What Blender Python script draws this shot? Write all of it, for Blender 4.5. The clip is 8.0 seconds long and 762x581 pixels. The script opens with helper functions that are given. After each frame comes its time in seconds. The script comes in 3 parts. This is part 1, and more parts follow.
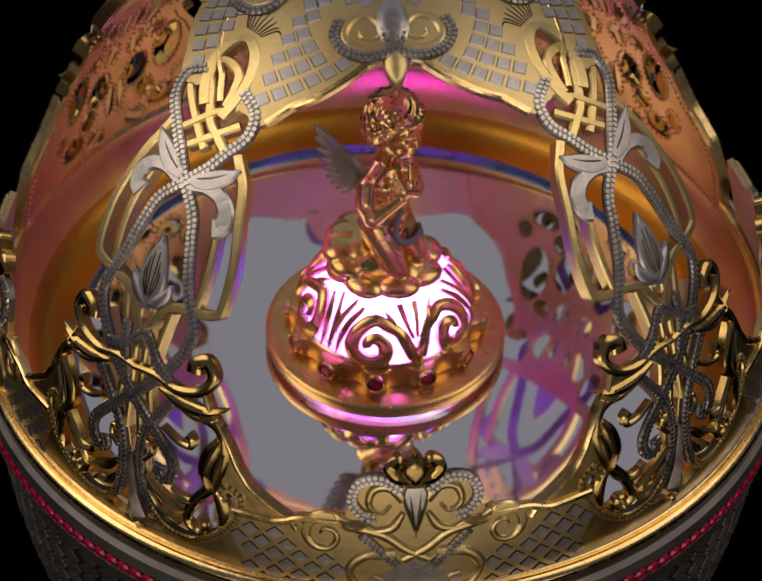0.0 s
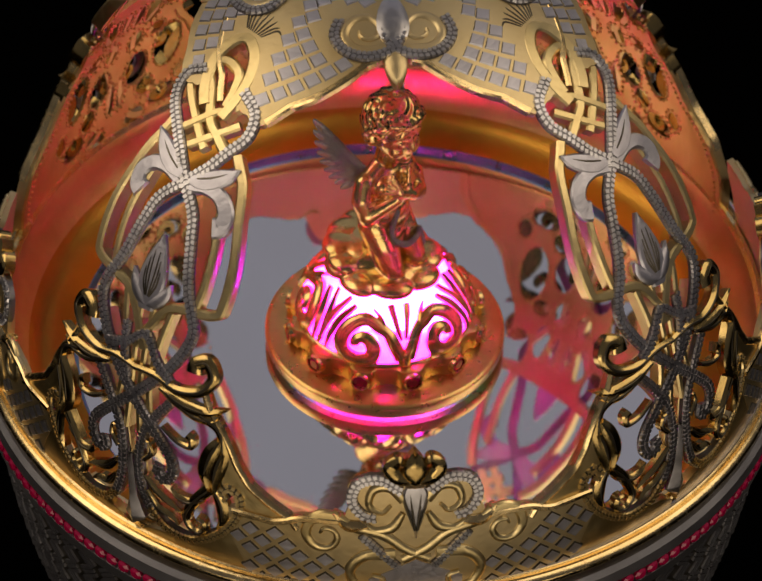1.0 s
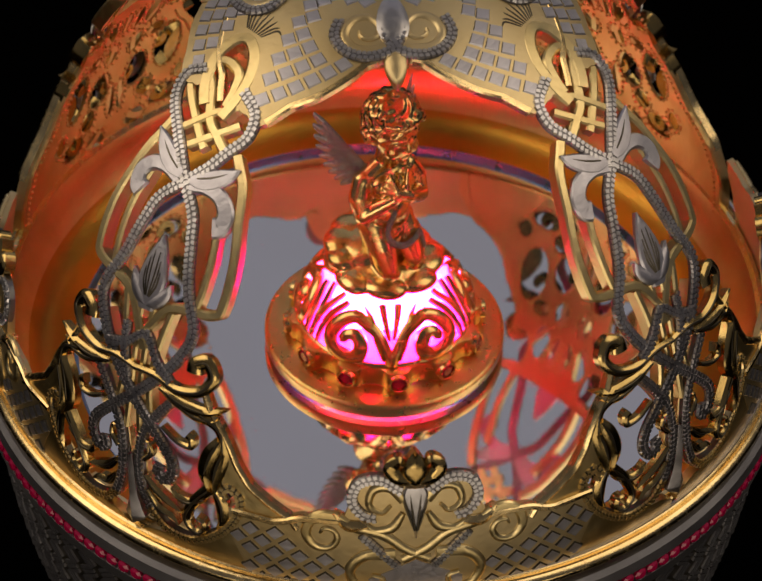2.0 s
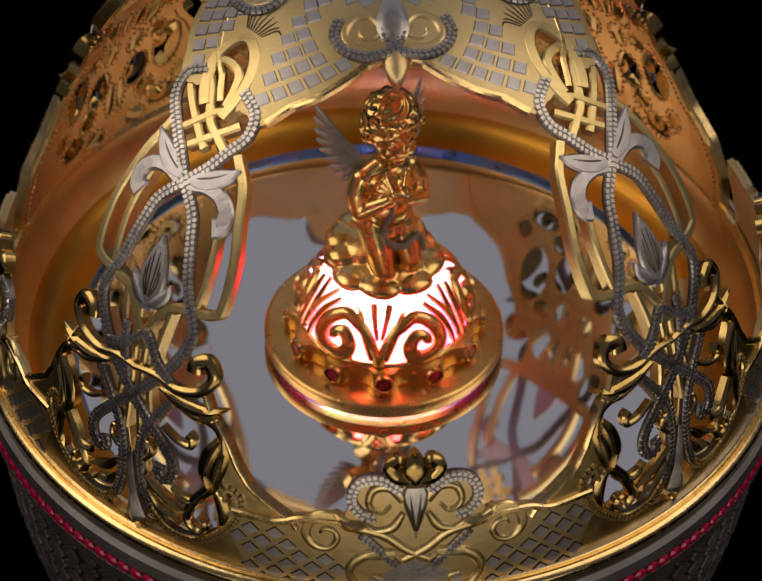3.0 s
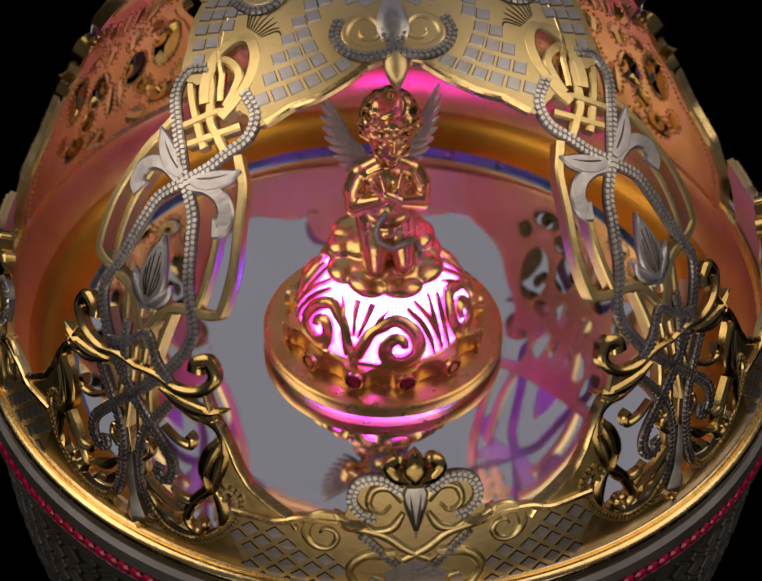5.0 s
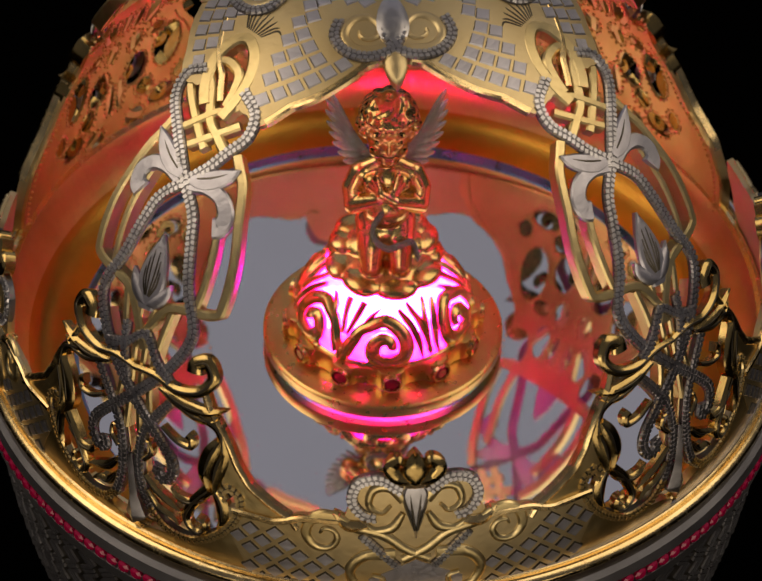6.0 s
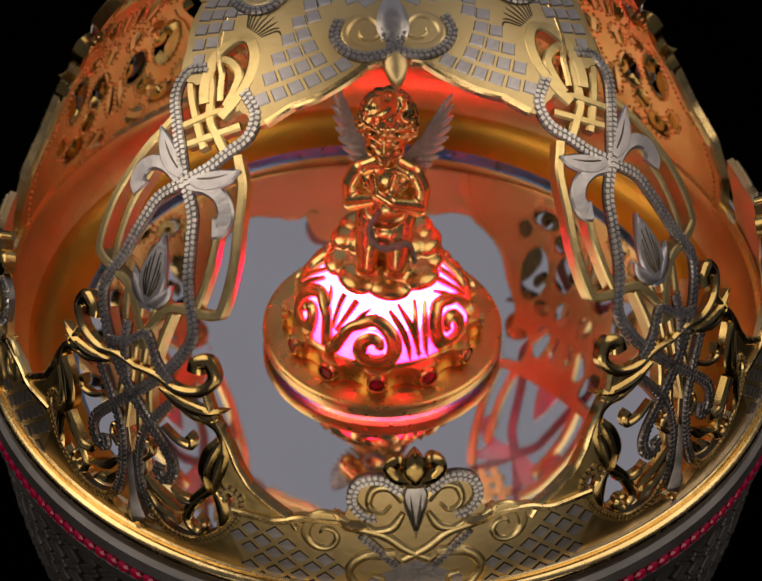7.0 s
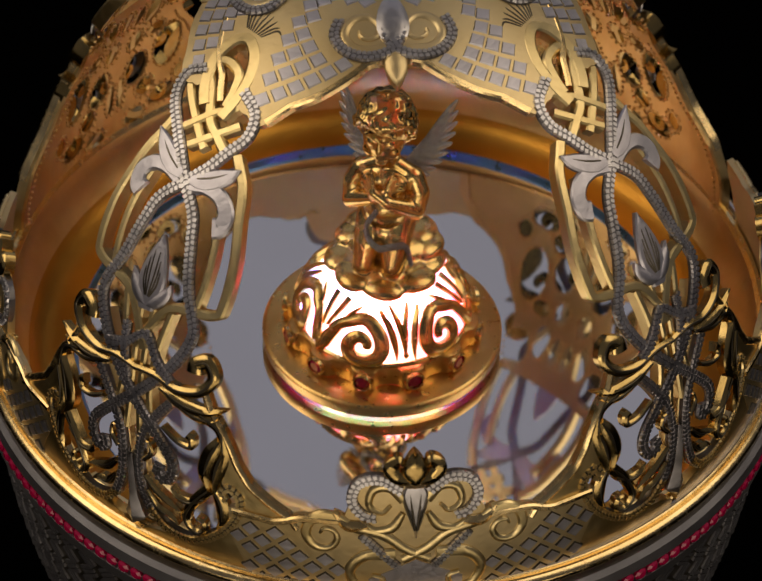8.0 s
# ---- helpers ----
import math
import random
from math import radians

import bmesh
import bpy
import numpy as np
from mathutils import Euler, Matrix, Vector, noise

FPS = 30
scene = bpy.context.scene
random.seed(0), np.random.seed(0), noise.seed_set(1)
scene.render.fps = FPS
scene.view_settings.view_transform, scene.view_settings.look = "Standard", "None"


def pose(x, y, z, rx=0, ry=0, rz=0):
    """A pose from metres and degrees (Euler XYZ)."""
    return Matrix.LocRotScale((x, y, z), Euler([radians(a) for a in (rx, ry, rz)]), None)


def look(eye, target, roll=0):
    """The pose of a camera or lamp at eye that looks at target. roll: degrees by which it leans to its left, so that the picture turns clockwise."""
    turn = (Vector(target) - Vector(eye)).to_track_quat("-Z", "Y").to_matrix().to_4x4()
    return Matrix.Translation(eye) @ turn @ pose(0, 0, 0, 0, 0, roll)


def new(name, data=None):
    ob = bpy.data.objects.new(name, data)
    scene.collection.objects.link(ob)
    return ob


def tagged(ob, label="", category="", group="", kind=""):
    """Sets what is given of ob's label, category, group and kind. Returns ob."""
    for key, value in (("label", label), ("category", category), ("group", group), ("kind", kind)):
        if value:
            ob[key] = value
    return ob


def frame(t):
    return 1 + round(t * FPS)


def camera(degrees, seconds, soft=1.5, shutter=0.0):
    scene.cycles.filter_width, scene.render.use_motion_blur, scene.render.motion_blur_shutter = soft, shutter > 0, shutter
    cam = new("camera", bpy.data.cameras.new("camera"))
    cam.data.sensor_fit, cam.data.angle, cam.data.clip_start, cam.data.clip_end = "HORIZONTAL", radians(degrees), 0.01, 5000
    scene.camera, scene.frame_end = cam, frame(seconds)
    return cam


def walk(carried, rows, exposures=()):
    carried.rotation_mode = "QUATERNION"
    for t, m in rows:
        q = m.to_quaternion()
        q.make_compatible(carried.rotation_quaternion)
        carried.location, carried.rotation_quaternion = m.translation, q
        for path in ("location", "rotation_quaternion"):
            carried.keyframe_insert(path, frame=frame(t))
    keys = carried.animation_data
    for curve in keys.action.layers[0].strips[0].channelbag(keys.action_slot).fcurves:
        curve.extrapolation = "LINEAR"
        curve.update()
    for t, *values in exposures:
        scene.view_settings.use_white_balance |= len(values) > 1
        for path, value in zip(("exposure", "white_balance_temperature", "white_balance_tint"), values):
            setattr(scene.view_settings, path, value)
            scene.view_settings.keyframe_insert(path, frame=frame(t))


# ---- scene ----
# One still camera in front of and above the egg.
EYE = (0.0, -0.20204, 0.18949)
AIM = (-0.00031, 0.00411, 0.00447)
cam = camera(20.0, 8.0)
cam.data.dof.use_dof, cam.data.dof.focus_distance, cam.data.dof.aperture_fstop = True, 0.244, 56.0
walk(cam, [(0.0, look(EYE, AIM, 1.47)), (8.0, look(EYE, AIM, 1.47))])

# ---- light: a dark studio with a soft lamp over each side, a wide dim diffuser behind and two added fills in front ----
world = bpy.data.worlds.new("studio")
scene.world = world
world.use_nodes = True
world.node_tree.nodes["Background"].inputs["Color"].default_value = (0.93, 0.9, 1.0, 1)
world.node_tree.nodes["Background"].inputs["Strength"].default_value = 0.062
scene.view_settings.exposure = 0.0


def softbox(name, eye, target, sx, sy, watts, colour):
    lamp = bpy.data.lights.new(name, "AREA")
    lamp.shape, lamp.size, lamp.size_y, lamp.energy, lamp.color = "RECTANGLE", sx, sy, watts, colour
    ob = new(name, lamp)
    ob.matrix_basis = look(eye, target)
    return ob


WARM = (1.0, 0.84, 0.62)
softbox("key_softbox", (-0.45, -0.02, 0.50), (0, 0, 0.03), 0.44, 0.5, 1.2, WARM)
softbox("key_softbox", (0.40, -0.02, 0.52), (0, 0, 0.03), 0.48, 0.5, 1.0, WARM)
# two fills added out of view to brighten the front band
softbox("front_fill", (-0.04, -0.62, 0.10), (0, 0, 0.02), 0.3, 0.16, 0.35, WARM)
softbox("low_front_fill", (0.02, -0.27, -0.05), (0.0, -0.04, 0.02), 0.42, 0.13, 0.15, WARM)
softbox("back_diffuser", (0, 0.72, 0.68), (0, 0, 0.0), 0.95, 0.7, 0.36, (0.93, 0.9, 1.0))


# ---- materials ----
def material(name):
    m = bpy.data.materials.new(name)
    m.use_nodes = True
    return m, m.node_tree.nodes, m.node_tree.links, m.node_tree.nodes["Principled BSDF"]


def metal(name, light, dark, rough, grain=900.0, bump=0.25, big=120.0, spread=0.14, streak=None):
    """Metal with tarnish at a large scale, grain at a fine one and a fine relief."""
    m, n, l, p = material(name)
    tc = n.new("ShaderNodeTexCoord")
    src = tc.outputs["Object"]
    if streak:
        mp = n.new("ShaderNodeMapping")
        mp.inputs["Scale"].default_value = streak
        l.new(src, mp.inputs["Vector"])
        src = mp.outputs["Vector"]
    a, b = n.new("ShaderNodeTexNoise"), n.new("ShaderNodeTexNoise")
    a.inputs["Scale"].default_value, b.inputs["Scale"].default_value = big, grain
    a.inputs["Detail"].default_value, b.inputs["Detail"].default_value = 4, 3
    l.new(tc.outputs["Object"], a.inputs["Vector"])
    l.new(src, b.inputs["Vector"])
    mix = n.new("ShaderNodeMix")
    mix.data_type = "RGBA"
    mix.inputs["A"].default_value, mix.inputs["B"].default_value = (*dark, 1), (*light, 1)
    cr = n.new("ShaderNodeMapRange")
    cr.inputs["From Min"].default_value, cr.inputs["From Max"].default_value = 0.3, 0.62
    l.new(a.outputs["Fac"], cr.inputs["Value"])
    l.new(cr.outputs["Result"], mix.inputs["Factor"])
    l.new(mix.outputs["Result"], p.inputs["Base Color"])
    rr = n.new("ShaderNodeMapRange")
    rr.inputs["To Min"].default_value, rr.inputs["To Max"].default_value = max(0.04, rough - spread), rough + spread
    l.new(b.outputs["Fac"], rr.inputs["Value"])
    l.new(rr.outputs["Result"], p.inputs["Roughness"])
    bp = n.new("ShaderNodeBump")
    bp.inputs["Strength"].default_value, bp.inputs["Distance"].default_value = bump, 0.0001
    l.new(b.outputs["Fac"], bp.inputs["Height"])
    l.new(bp.outputs["Normal"], p.inputs["Normal"])
    p.inputs["Metallic"].default_value = 1
    return m


GOLD = metal("polished_gold", (0.92, 0.70, 0.36), (0.80, 0.55, 0.23), 0.24)
CURL = metal("dark_bright_gold", (0.66, 0.47, 0.19), (0.34, 0.23, 0.08), 0.2, 700, 0.3, 220, 0.08)
BAR = metal("flat_gold", (0.90, 0.71, 0.36), (0.80, 0.60, 0.27), 0.34, 1500, 0.3)
PANEL = metal("panel_gold", (0.80, 0.63, 0.35), (0.70, 0.52, 0.25), 0.42, 1500, 0.3, 120, 0.08)
ENGRAVED = metal("engraved_dark_gold", (0.74, 0.57, 0.28), (0.52, 0.38, 0.16), 0.36, 700, 0.7, 200, 0.1)
SATIN = metal("satin_gold", (0.86, 0.56, 0.24), (0.68, 0.40, 0.14), 0.36, 500, 0.5, 90, 0.14, (3, 3, 0.35))
AMBER = metal("brushed_amber_gold", (0.66, 0.32, 0.05), (0.50, 0.22, 0.032), 0.34, 500, 0.35, 90, 0.1, (1, 1, 6))
STATUE = metal("cast_gold", (0.86, 0.61, 0.25), (0.64, 0.42, 0.14), 0.24, 600, 0.3, 260, 0.1)
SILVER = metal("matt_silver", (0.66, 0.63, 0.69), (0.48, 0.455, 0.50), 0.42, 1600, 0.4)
ROPE = metal("blackened_silver", (0.66, 0.63, 0.65), (0.42, 0.40, 0.41), 0.34, 1200, 0.3, 260)
BLASTED = metal("blasted_silver", (0.31, 0.30, 0.32), (0.20, 0.19, 0.205), 0.5, 9000, 0.5)
MIRROR = metal("mirror_silver", (0.90, 0.89, 0.91), (0.87, 0.86, 0.88), 0.02, 200, 0.0, 40, 0.015)
# bevel: the blue of the glow it reflects is put into its colour
LIP = metal("bevel_glow_tint", (0.16, 0.34, 0.62), (0.12, 0.27, 0.54), 0.3, 400, 0.1)
# dark of the cut lines, also painted shade on the lattice tiles
NIELLO_SHADE = metal("niello_and_shade", (0.16, 0.135, 0.10), (0.07, 0.06, 0.045), 0.4, 900, 0.4)

CORE = metal("cord_core", (0.30, 0.285, 0.30), (0.17, 0.16, 0.165), 0.4, 1200, 0.3, 260)
PLATE = metal("turned_gold", (0.82, 0.53, 0.20), (0.66, 0.40, 0.13), 0.3, 900, 0.3, 160, 0.1)

RUBY, n_, l_, p_ = material("ruby")
p_.inputs["Base Color"].default_value = (0.44, 0.006, 0.065, 1)
p_.inputs["Roughness"].default_value = 0.06
p_.inputs["Transmission Weight"].default_value = 0.0
p_.inputs["IOR"].default_value = 1.77
p_.inputs["Coat Weight"].default_value = 0.2

CRYSTAL, n_, l_, p_ = material("rock_crystal")
p_.inputs["Base Color"].default_value = (0.86, 0.83, 0.84, 1)
p_.inputs["Roughness"].default_value = 0.12
p_.inputs["Transmission Weight"].default_value = 0.75
p_.inputs["IOR"].default_value = 1.5

# frosted crystal: half clear, half scattering
FROST = bpy.data.materials.new("frosted_crystal")
FROST.use_nodes = True
n_, l_ = FROST.node_tree.nodes, FROST.node_tree.links
n_.clear()
out_ = n_.new("ShaderNodeOutputMaterial")
clear_, scat_, glos_ = n_.new("ShaderNodeBsdfTransparent"), n_.new("ShaderNodeBsdfTranslucent"), n_.new("ShaderNodeBsdfGlossy")
scat_.inputs["Color"].default_value = (0.95, 0.94, 0.96, 1)
glos_.inputs["Roughness"].default_value = 0.1
mixa, mixb = n_.new("ShaderNodeMixShader"), n_.new("ShaderNodeMixShader")
wob = n_.new("ShaderNodeTexNoise")
wob.inputs["Scale"].default_value = 320
rng = n_.new("ShaderNodeMapRange")
rng.inputs["To Min"].default_value, rng.inputs["To Max"].default_value = 0.3, 0.8
l_.new(wob.outputs["Fac"], rng.inputs["Value"])
l_.new(rng.outputs["Result"], mixa.inputs["Fac"])
l_.new(clear_.outputs[0], mixa.inputs[1])
l_.new(scat_.outputs[0], mixa.inputs[2])
mixb.inputs["Fac"].default_value = 0.08
l_.new(mixa.outputs[0], mixb.inputs[1])
l_.new(glos_.outputs[0], mixb.inputs[2])
l_.new(mixb.outputs[0], out_.inputs["Surface"])

# coloured glow running once round the barrel and the rod, which stand in for LEDs
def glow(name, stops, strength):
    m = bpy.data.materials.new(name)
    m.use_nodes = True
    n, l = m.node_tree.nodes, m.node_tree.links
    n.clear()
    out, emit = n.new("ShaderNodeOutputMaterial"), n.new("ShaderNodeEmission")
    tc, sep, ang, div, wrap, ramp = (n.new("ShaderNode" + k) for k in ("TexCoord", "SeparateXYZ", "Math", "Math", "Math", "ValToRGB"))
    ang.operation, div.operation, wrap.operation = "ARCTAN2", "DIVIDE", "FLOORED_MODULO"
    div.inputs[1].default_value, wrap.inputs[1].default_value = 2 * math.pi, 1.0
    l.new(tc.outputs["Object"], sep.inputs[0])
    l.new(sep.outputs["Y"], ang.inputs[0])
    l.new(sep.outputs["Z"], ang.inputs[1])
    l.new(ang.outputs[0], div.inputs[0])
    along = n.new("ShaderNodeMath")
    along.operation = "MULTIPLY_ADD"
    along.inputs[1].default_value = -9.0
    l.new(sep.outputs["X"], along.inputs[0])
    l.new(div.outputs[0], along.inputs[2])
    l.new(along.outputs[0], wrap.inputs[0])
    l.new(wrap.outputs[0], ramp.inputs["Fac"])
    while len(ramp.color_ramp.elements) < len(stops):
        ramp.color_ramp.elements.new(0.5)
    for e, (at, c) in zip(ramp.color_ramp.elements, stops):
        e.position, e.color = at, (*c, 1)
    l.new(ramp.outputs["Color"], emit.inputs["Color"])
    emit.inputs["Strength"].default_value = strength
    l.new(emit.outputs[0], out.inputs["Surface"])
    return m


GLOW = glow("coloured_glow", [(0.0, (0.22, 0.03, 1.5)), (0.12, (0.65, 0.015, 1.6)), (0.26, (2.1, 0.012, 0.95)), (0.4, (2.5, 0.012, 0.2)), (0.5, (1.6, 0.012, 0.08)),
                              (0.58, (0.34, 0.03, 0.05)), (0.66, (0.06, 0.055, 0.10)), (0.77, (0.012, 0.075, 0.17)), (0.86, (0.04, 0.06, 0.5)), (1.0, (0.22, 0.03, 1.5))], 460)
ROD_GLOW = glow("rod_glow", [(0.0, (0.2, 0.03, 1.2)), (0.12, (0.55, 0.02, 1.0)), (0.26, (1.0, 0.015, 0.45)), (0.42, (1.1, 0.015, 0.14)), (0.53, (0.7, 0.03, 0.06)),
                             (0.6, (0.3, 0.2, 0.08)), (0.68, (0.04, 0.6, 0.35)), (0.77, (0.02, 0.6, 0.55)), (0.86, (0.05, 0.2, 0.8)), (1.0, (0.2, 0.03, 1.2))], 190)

VELVET, n_, l_, p_ = material("black_velvet")
p_.inputs["Roughness"].default_value = 1.0
p_.inputs["Specular IOR Level"].default_value = 0.0
vn_ = n_.new("ShaderNodeTexNoise")
vn_.inputs["Scale"].default_value = 400
vr_ = n_.new("ShaderNodeValToRGB")
vr_.color_ramp.elements[0].color, vr_.color_ramp.elements[1].color = (0.0004, 0.0004, 0.0004, 1), (0.0012, 0.0011, 0.0012, 1)
l_.new(vn_.outputs["Fac"], vr_.inputs["Fac"])
l_.new(vr_.outputs["Color"], p_.inputs["Base Color"])


# ---- mesh helpers; all builders work in millimetres ----
MM = 0.001


def finish(bm, name, mats, smooth=True):
    me = bpy.data.meshes.new(name)
    bmesh.ops.recalc_face_normals(bm, faces=bm.faces)
    bmesh.ops.scale(bm, vec=(MM, MM, MM), verts=bm.verts)
    for f in bm.faces:
        f.smooth = smooth
    bm.to_mesh(me)
    bm.free()
    for m in mats if isinstance(mats, (list, tuple)) else [mats]:
        me.materials.append(m)
    if smooth:
        me.set_sharp_from_angle(angle=radians(38))
    return me


def part(name, bm, mat, parent, label=""):
    ob = new(name, finish(bm, name, mat))
    ob.parent = parent
    return tagged(ob, label)


def again(ob, m):
    """One more part on the same mesh under the same parent, turned by m."""
    o = new(ob.name.split(".")[0], ob.data)
    o.parent, o.matrix_basis = ob.parent, m
    if ob.get("label"):
        o["label"] = ob["label"]
    return o


def lathe(profile, steps=160, closed=False, wave=None):
    """Turns a profile of (radius, height) round the z axis."""
    bm = bmesh.new()
    rings = []
    for k in range(steps):
        a = 2 * math.pi * k / steps
        s = 1.0 if wave is None else wave(a)
        rings.append([bm.verts.new((r * s * math.cos(a), r * s * math.sin(a), z)) for r, z in profile])
    count = len(profile)
    for k in range(steps):
        p, q = rings[k], rings[(k + 1) % steps]
        for i in range(count if closed else count - 1):
            j = (i + 1) % count
            bm.faces.new((p[i], q[i], q[j], p[j]))
    return bm


class Heap:
    """Collects copies of small unit solids quickly; mesh() gives them as one bmesh."""

    def __init__(self):
        self.verts, self.faces, self.count = [], [], 0

    def add(self, unit, m):
        v, f = unit
        a = np.array(m)
        self.verts.append(v @ a[:3, :3].T + a[:3, 3])
        self.faces.extend([tuple(i + self.count for i in q) for q in f])
        self.count += len(v)

    def mesh(self):
        me = bpy.data.meshes.new("heap")
        me.from_pydata(np.concatenate(self.verts).tolist(), [], self.faces)
        bm = bmesh.new()
        bm.from_mesh(me)
        bpy.data.meshes.remove(me)
        return bm


def unit_solid(kind, detail=12):
    bm = bmesh.new()
    if kind == "ball":
        bmesh.ops.create_uvsphere(bm, u_segments=detail, v_segments=detail // 2 + 2, radius=1)
    elif kind == "grain":
        bmesh.ops.create_icosphere(bm, subdivisions=detail, radius=1)
    else:
        bmesh.ops.create_cube(bm, size=1.0)
    bm.verts.index_update()
    out = np.array([v.co[:] for v in bm.verts]), [[v.index for v in f.verts] for f in bm.faces]
    bm.free()
    return out


BALL, BIG_BALL, GRAIN, FEATHER, BLOCK = unit_solid("ball", 12), unit_solid("ball", 24), unit_solid("grain", 1), unit_solid("grain", 2), unit_solid("block")


def curve(points, per=8):
    """A smooth line through the points (Catmull-Rom)."""
    p = [np.array(q, float) for q in points]
    p = [2 * p[0] - p[1]] + p + [2 * p[-1] - p[-2]]
    out = []
    for i in range(1, len(p) - 2):
        for k in range(per):
            t = k / per
            out.append(0.5 * (2 * p[i] + (p[i + 1] - p[i - 1]) * t + (2 * p[i - 1] - 5 * p[i] + 4 * p[i + 1] - p[i + 2]) * t * t
                              + (3 * p[i] - p[i - 1] - 3 * p[i + 1] + p[i + 2]) * t ** 3))
    out.append(p[-2])
    return out


# the egg's upper shell: an ellipsoid
RX, HZ, Z0 = 48.5, 54.7, 5.0


def shell(az, lat, h=0.0):
    """A point of the shell: az degrees from the front (-y) towards +x, lat degrees up, h mm proud of it."""
    a, f = radians(az), radians(lat)
    r = (RX + h) * math.cos(f)
    return Vector((r * math.sin(a), -r * math.cos(a), Z0 + (HZ + h) * math.sin(f)))


def lean(lat):
    """How far a front strap's middle line leans towards the front opening, in degrees."""
    return 1 + (48 - lat) * 0.125 - 0.38 * max(0.0, lat - 51)


def strap(side, back=False):
    """The map of a strap: u degrees from its own middle line, lat. The front pair stands beside the front opening."""
    def at(u, lat, h=0.0):
        return shell(side * (u - 133.5 if back else u - 45 + lean(lat)), lat, h)
    return at


def crown(az, lat, h=0.0):
    """The shell again, with the lean of the straps carried on into the top plate."""
    a = (az + 180) % 360 - 180
    k = 45 - lean(lat)
    b = abs(a)
    b = b * k / 45 if b <= 45 else k + (b - 45) * (135 - k) / 90 if b < 135 else b
    return shell(math.copysign(b, a), lat, h)


def ribbon(bm, pts, at, w, h0, h1, per=8, ridge=0.0, taper=None, slot=0):
    """A bar of half-width w along a line on the shell, from height h0 to h1; taper(t) scales its width, ridge raises its middle."""
    line = curve(pts, per) if per > 1 else [np.array(p, float) for p in pts]
    base = [at(*p, 0.0) for p in line]
    rows = []
    for i, p in enumerate(line):
        t = (base[min(i + 1, len(base) - 1)] - base[max(i - 1, 0)]).normalized()
        nrm = (at(*p, 1.0) - base[i]).normalized()
        side = t.cross(nrm).normalized()
        ww = w * (taper(i / (len(line) - 1)) if taper else 1.0)
        b = min(0.22, ww * 0.5)
        sec = [(-ww, h0), (-ww, h1 - b), (-ww + b, h1), (0, h1 + ridge), (ww - b, h1), (ww, h1 - b), (ww, h0)]
        rows.append([bm.verts.new(base[i] + side * x + nrm * y) for x, y in sec])
    for p, q in zip(rows, rows[1:]):
        for i in range(len(p)):
            f = bm.faces.new((p[i], q[i], q[(i + 1) % len(p)], p[(i + 1) % len(p)]))
            f.material_index = slot
    for r in (rows[0], rows[-1]):
        bm.faces.new(r).material_index = slot


def leafy(t):
    return max(0.06, math.sin(math.pi * min(1, t * 0.85 + 0.15)) ** 0.8)


def pointed(t):
    return max(0.05, (1 - t) ** 0.7 * (0.55 + 1.2 * t))


def fade(t):
    return max(0.25, 1 - 0.75 * t)


def rope(bm, pts, at, w=0.66, h0=0.0, h1=0.6, pitch=0.58):
    """A corded bar: a low bar with two rows of slanting raised ribs."""
    ribbon(bm, pts, at, w * 1.0, h0, h1 - 0.1, 6, slot=1)
    line = curve(pts, 14)
    base = [at(*p, 0.0) for p in line]
    run, nxt = 0.0, 0.0
    for i in range(1, len(line)):
        seg = (base[i] - base[i - 1]).length
        while nxt <= run + seg and seg > 0:
            k = (nxt - run) / seg
            c = base[i - 1].lerp(base[i], k)
            t = (base[i] - base[i - 1]).normalized()
            nrm = (at(*line[i], 1.0) - base[i]).normalized()
            s = t.cross(nrm)
            for sg in (-1, 1):
                o = c + s * sg * w * 0.5 + t * sg * pitch * 0.14
                dirn = (s * sg + t * 0.3).normalized()
                fwd = nrm.cross(dirn)
                top = [o + dirn * a * w * 0.42 + fwd * b * pitch * 0.4 + nrm * h1 for a, b in ((-0.9, -0.85), (0.8, -0.85), (0.8, 0.85), (-0.9, 0.85))]
                low = [o + dirn * a * w * 0.46 + fwd * b * pitch * 0.42 + nrm * (h1 - 0.24) for a, b in ((-1, -1), (1.05, -1), (1.05, 1), (-1, 1))]
                v, u = [bm.verts.new(q) for q in top], [bm.verts.new(q) for q in low]
                bm.faces.new(v)
                for j in range(4):
                    bm.faces.new((v[j], u[j], u[(j + 1) % 4], v[(j + 1) % 4]))
            nxt += pitch
        run += seg


def grains(heap, pts, at, off, h, r=0.26, pitch=0.8):
    """A row of fine milled grains beside a line."""
    line = curve(pts, 10)
    base = [at(*p, 0.0) for p in line]
    run = nxt = 0.0
    for i in range(1, len(line)):
        d = base[i] - base[i - 1]
        while nxt <= run + d.length and d.length > 0:
            nrm = (at(*line[i], 1.0) - base[i]).normalized()
            c = base[i - 1].lerp(base[i], (nxt - run) / d.length) + d.normalized().cross(nrm) * off + nrm * h
            heap.add(GRAIN, Matrix.Translation(c) @ Matrix.Diagonal((r, r, r, 1)))
            nxt += pitch
        run += d.length


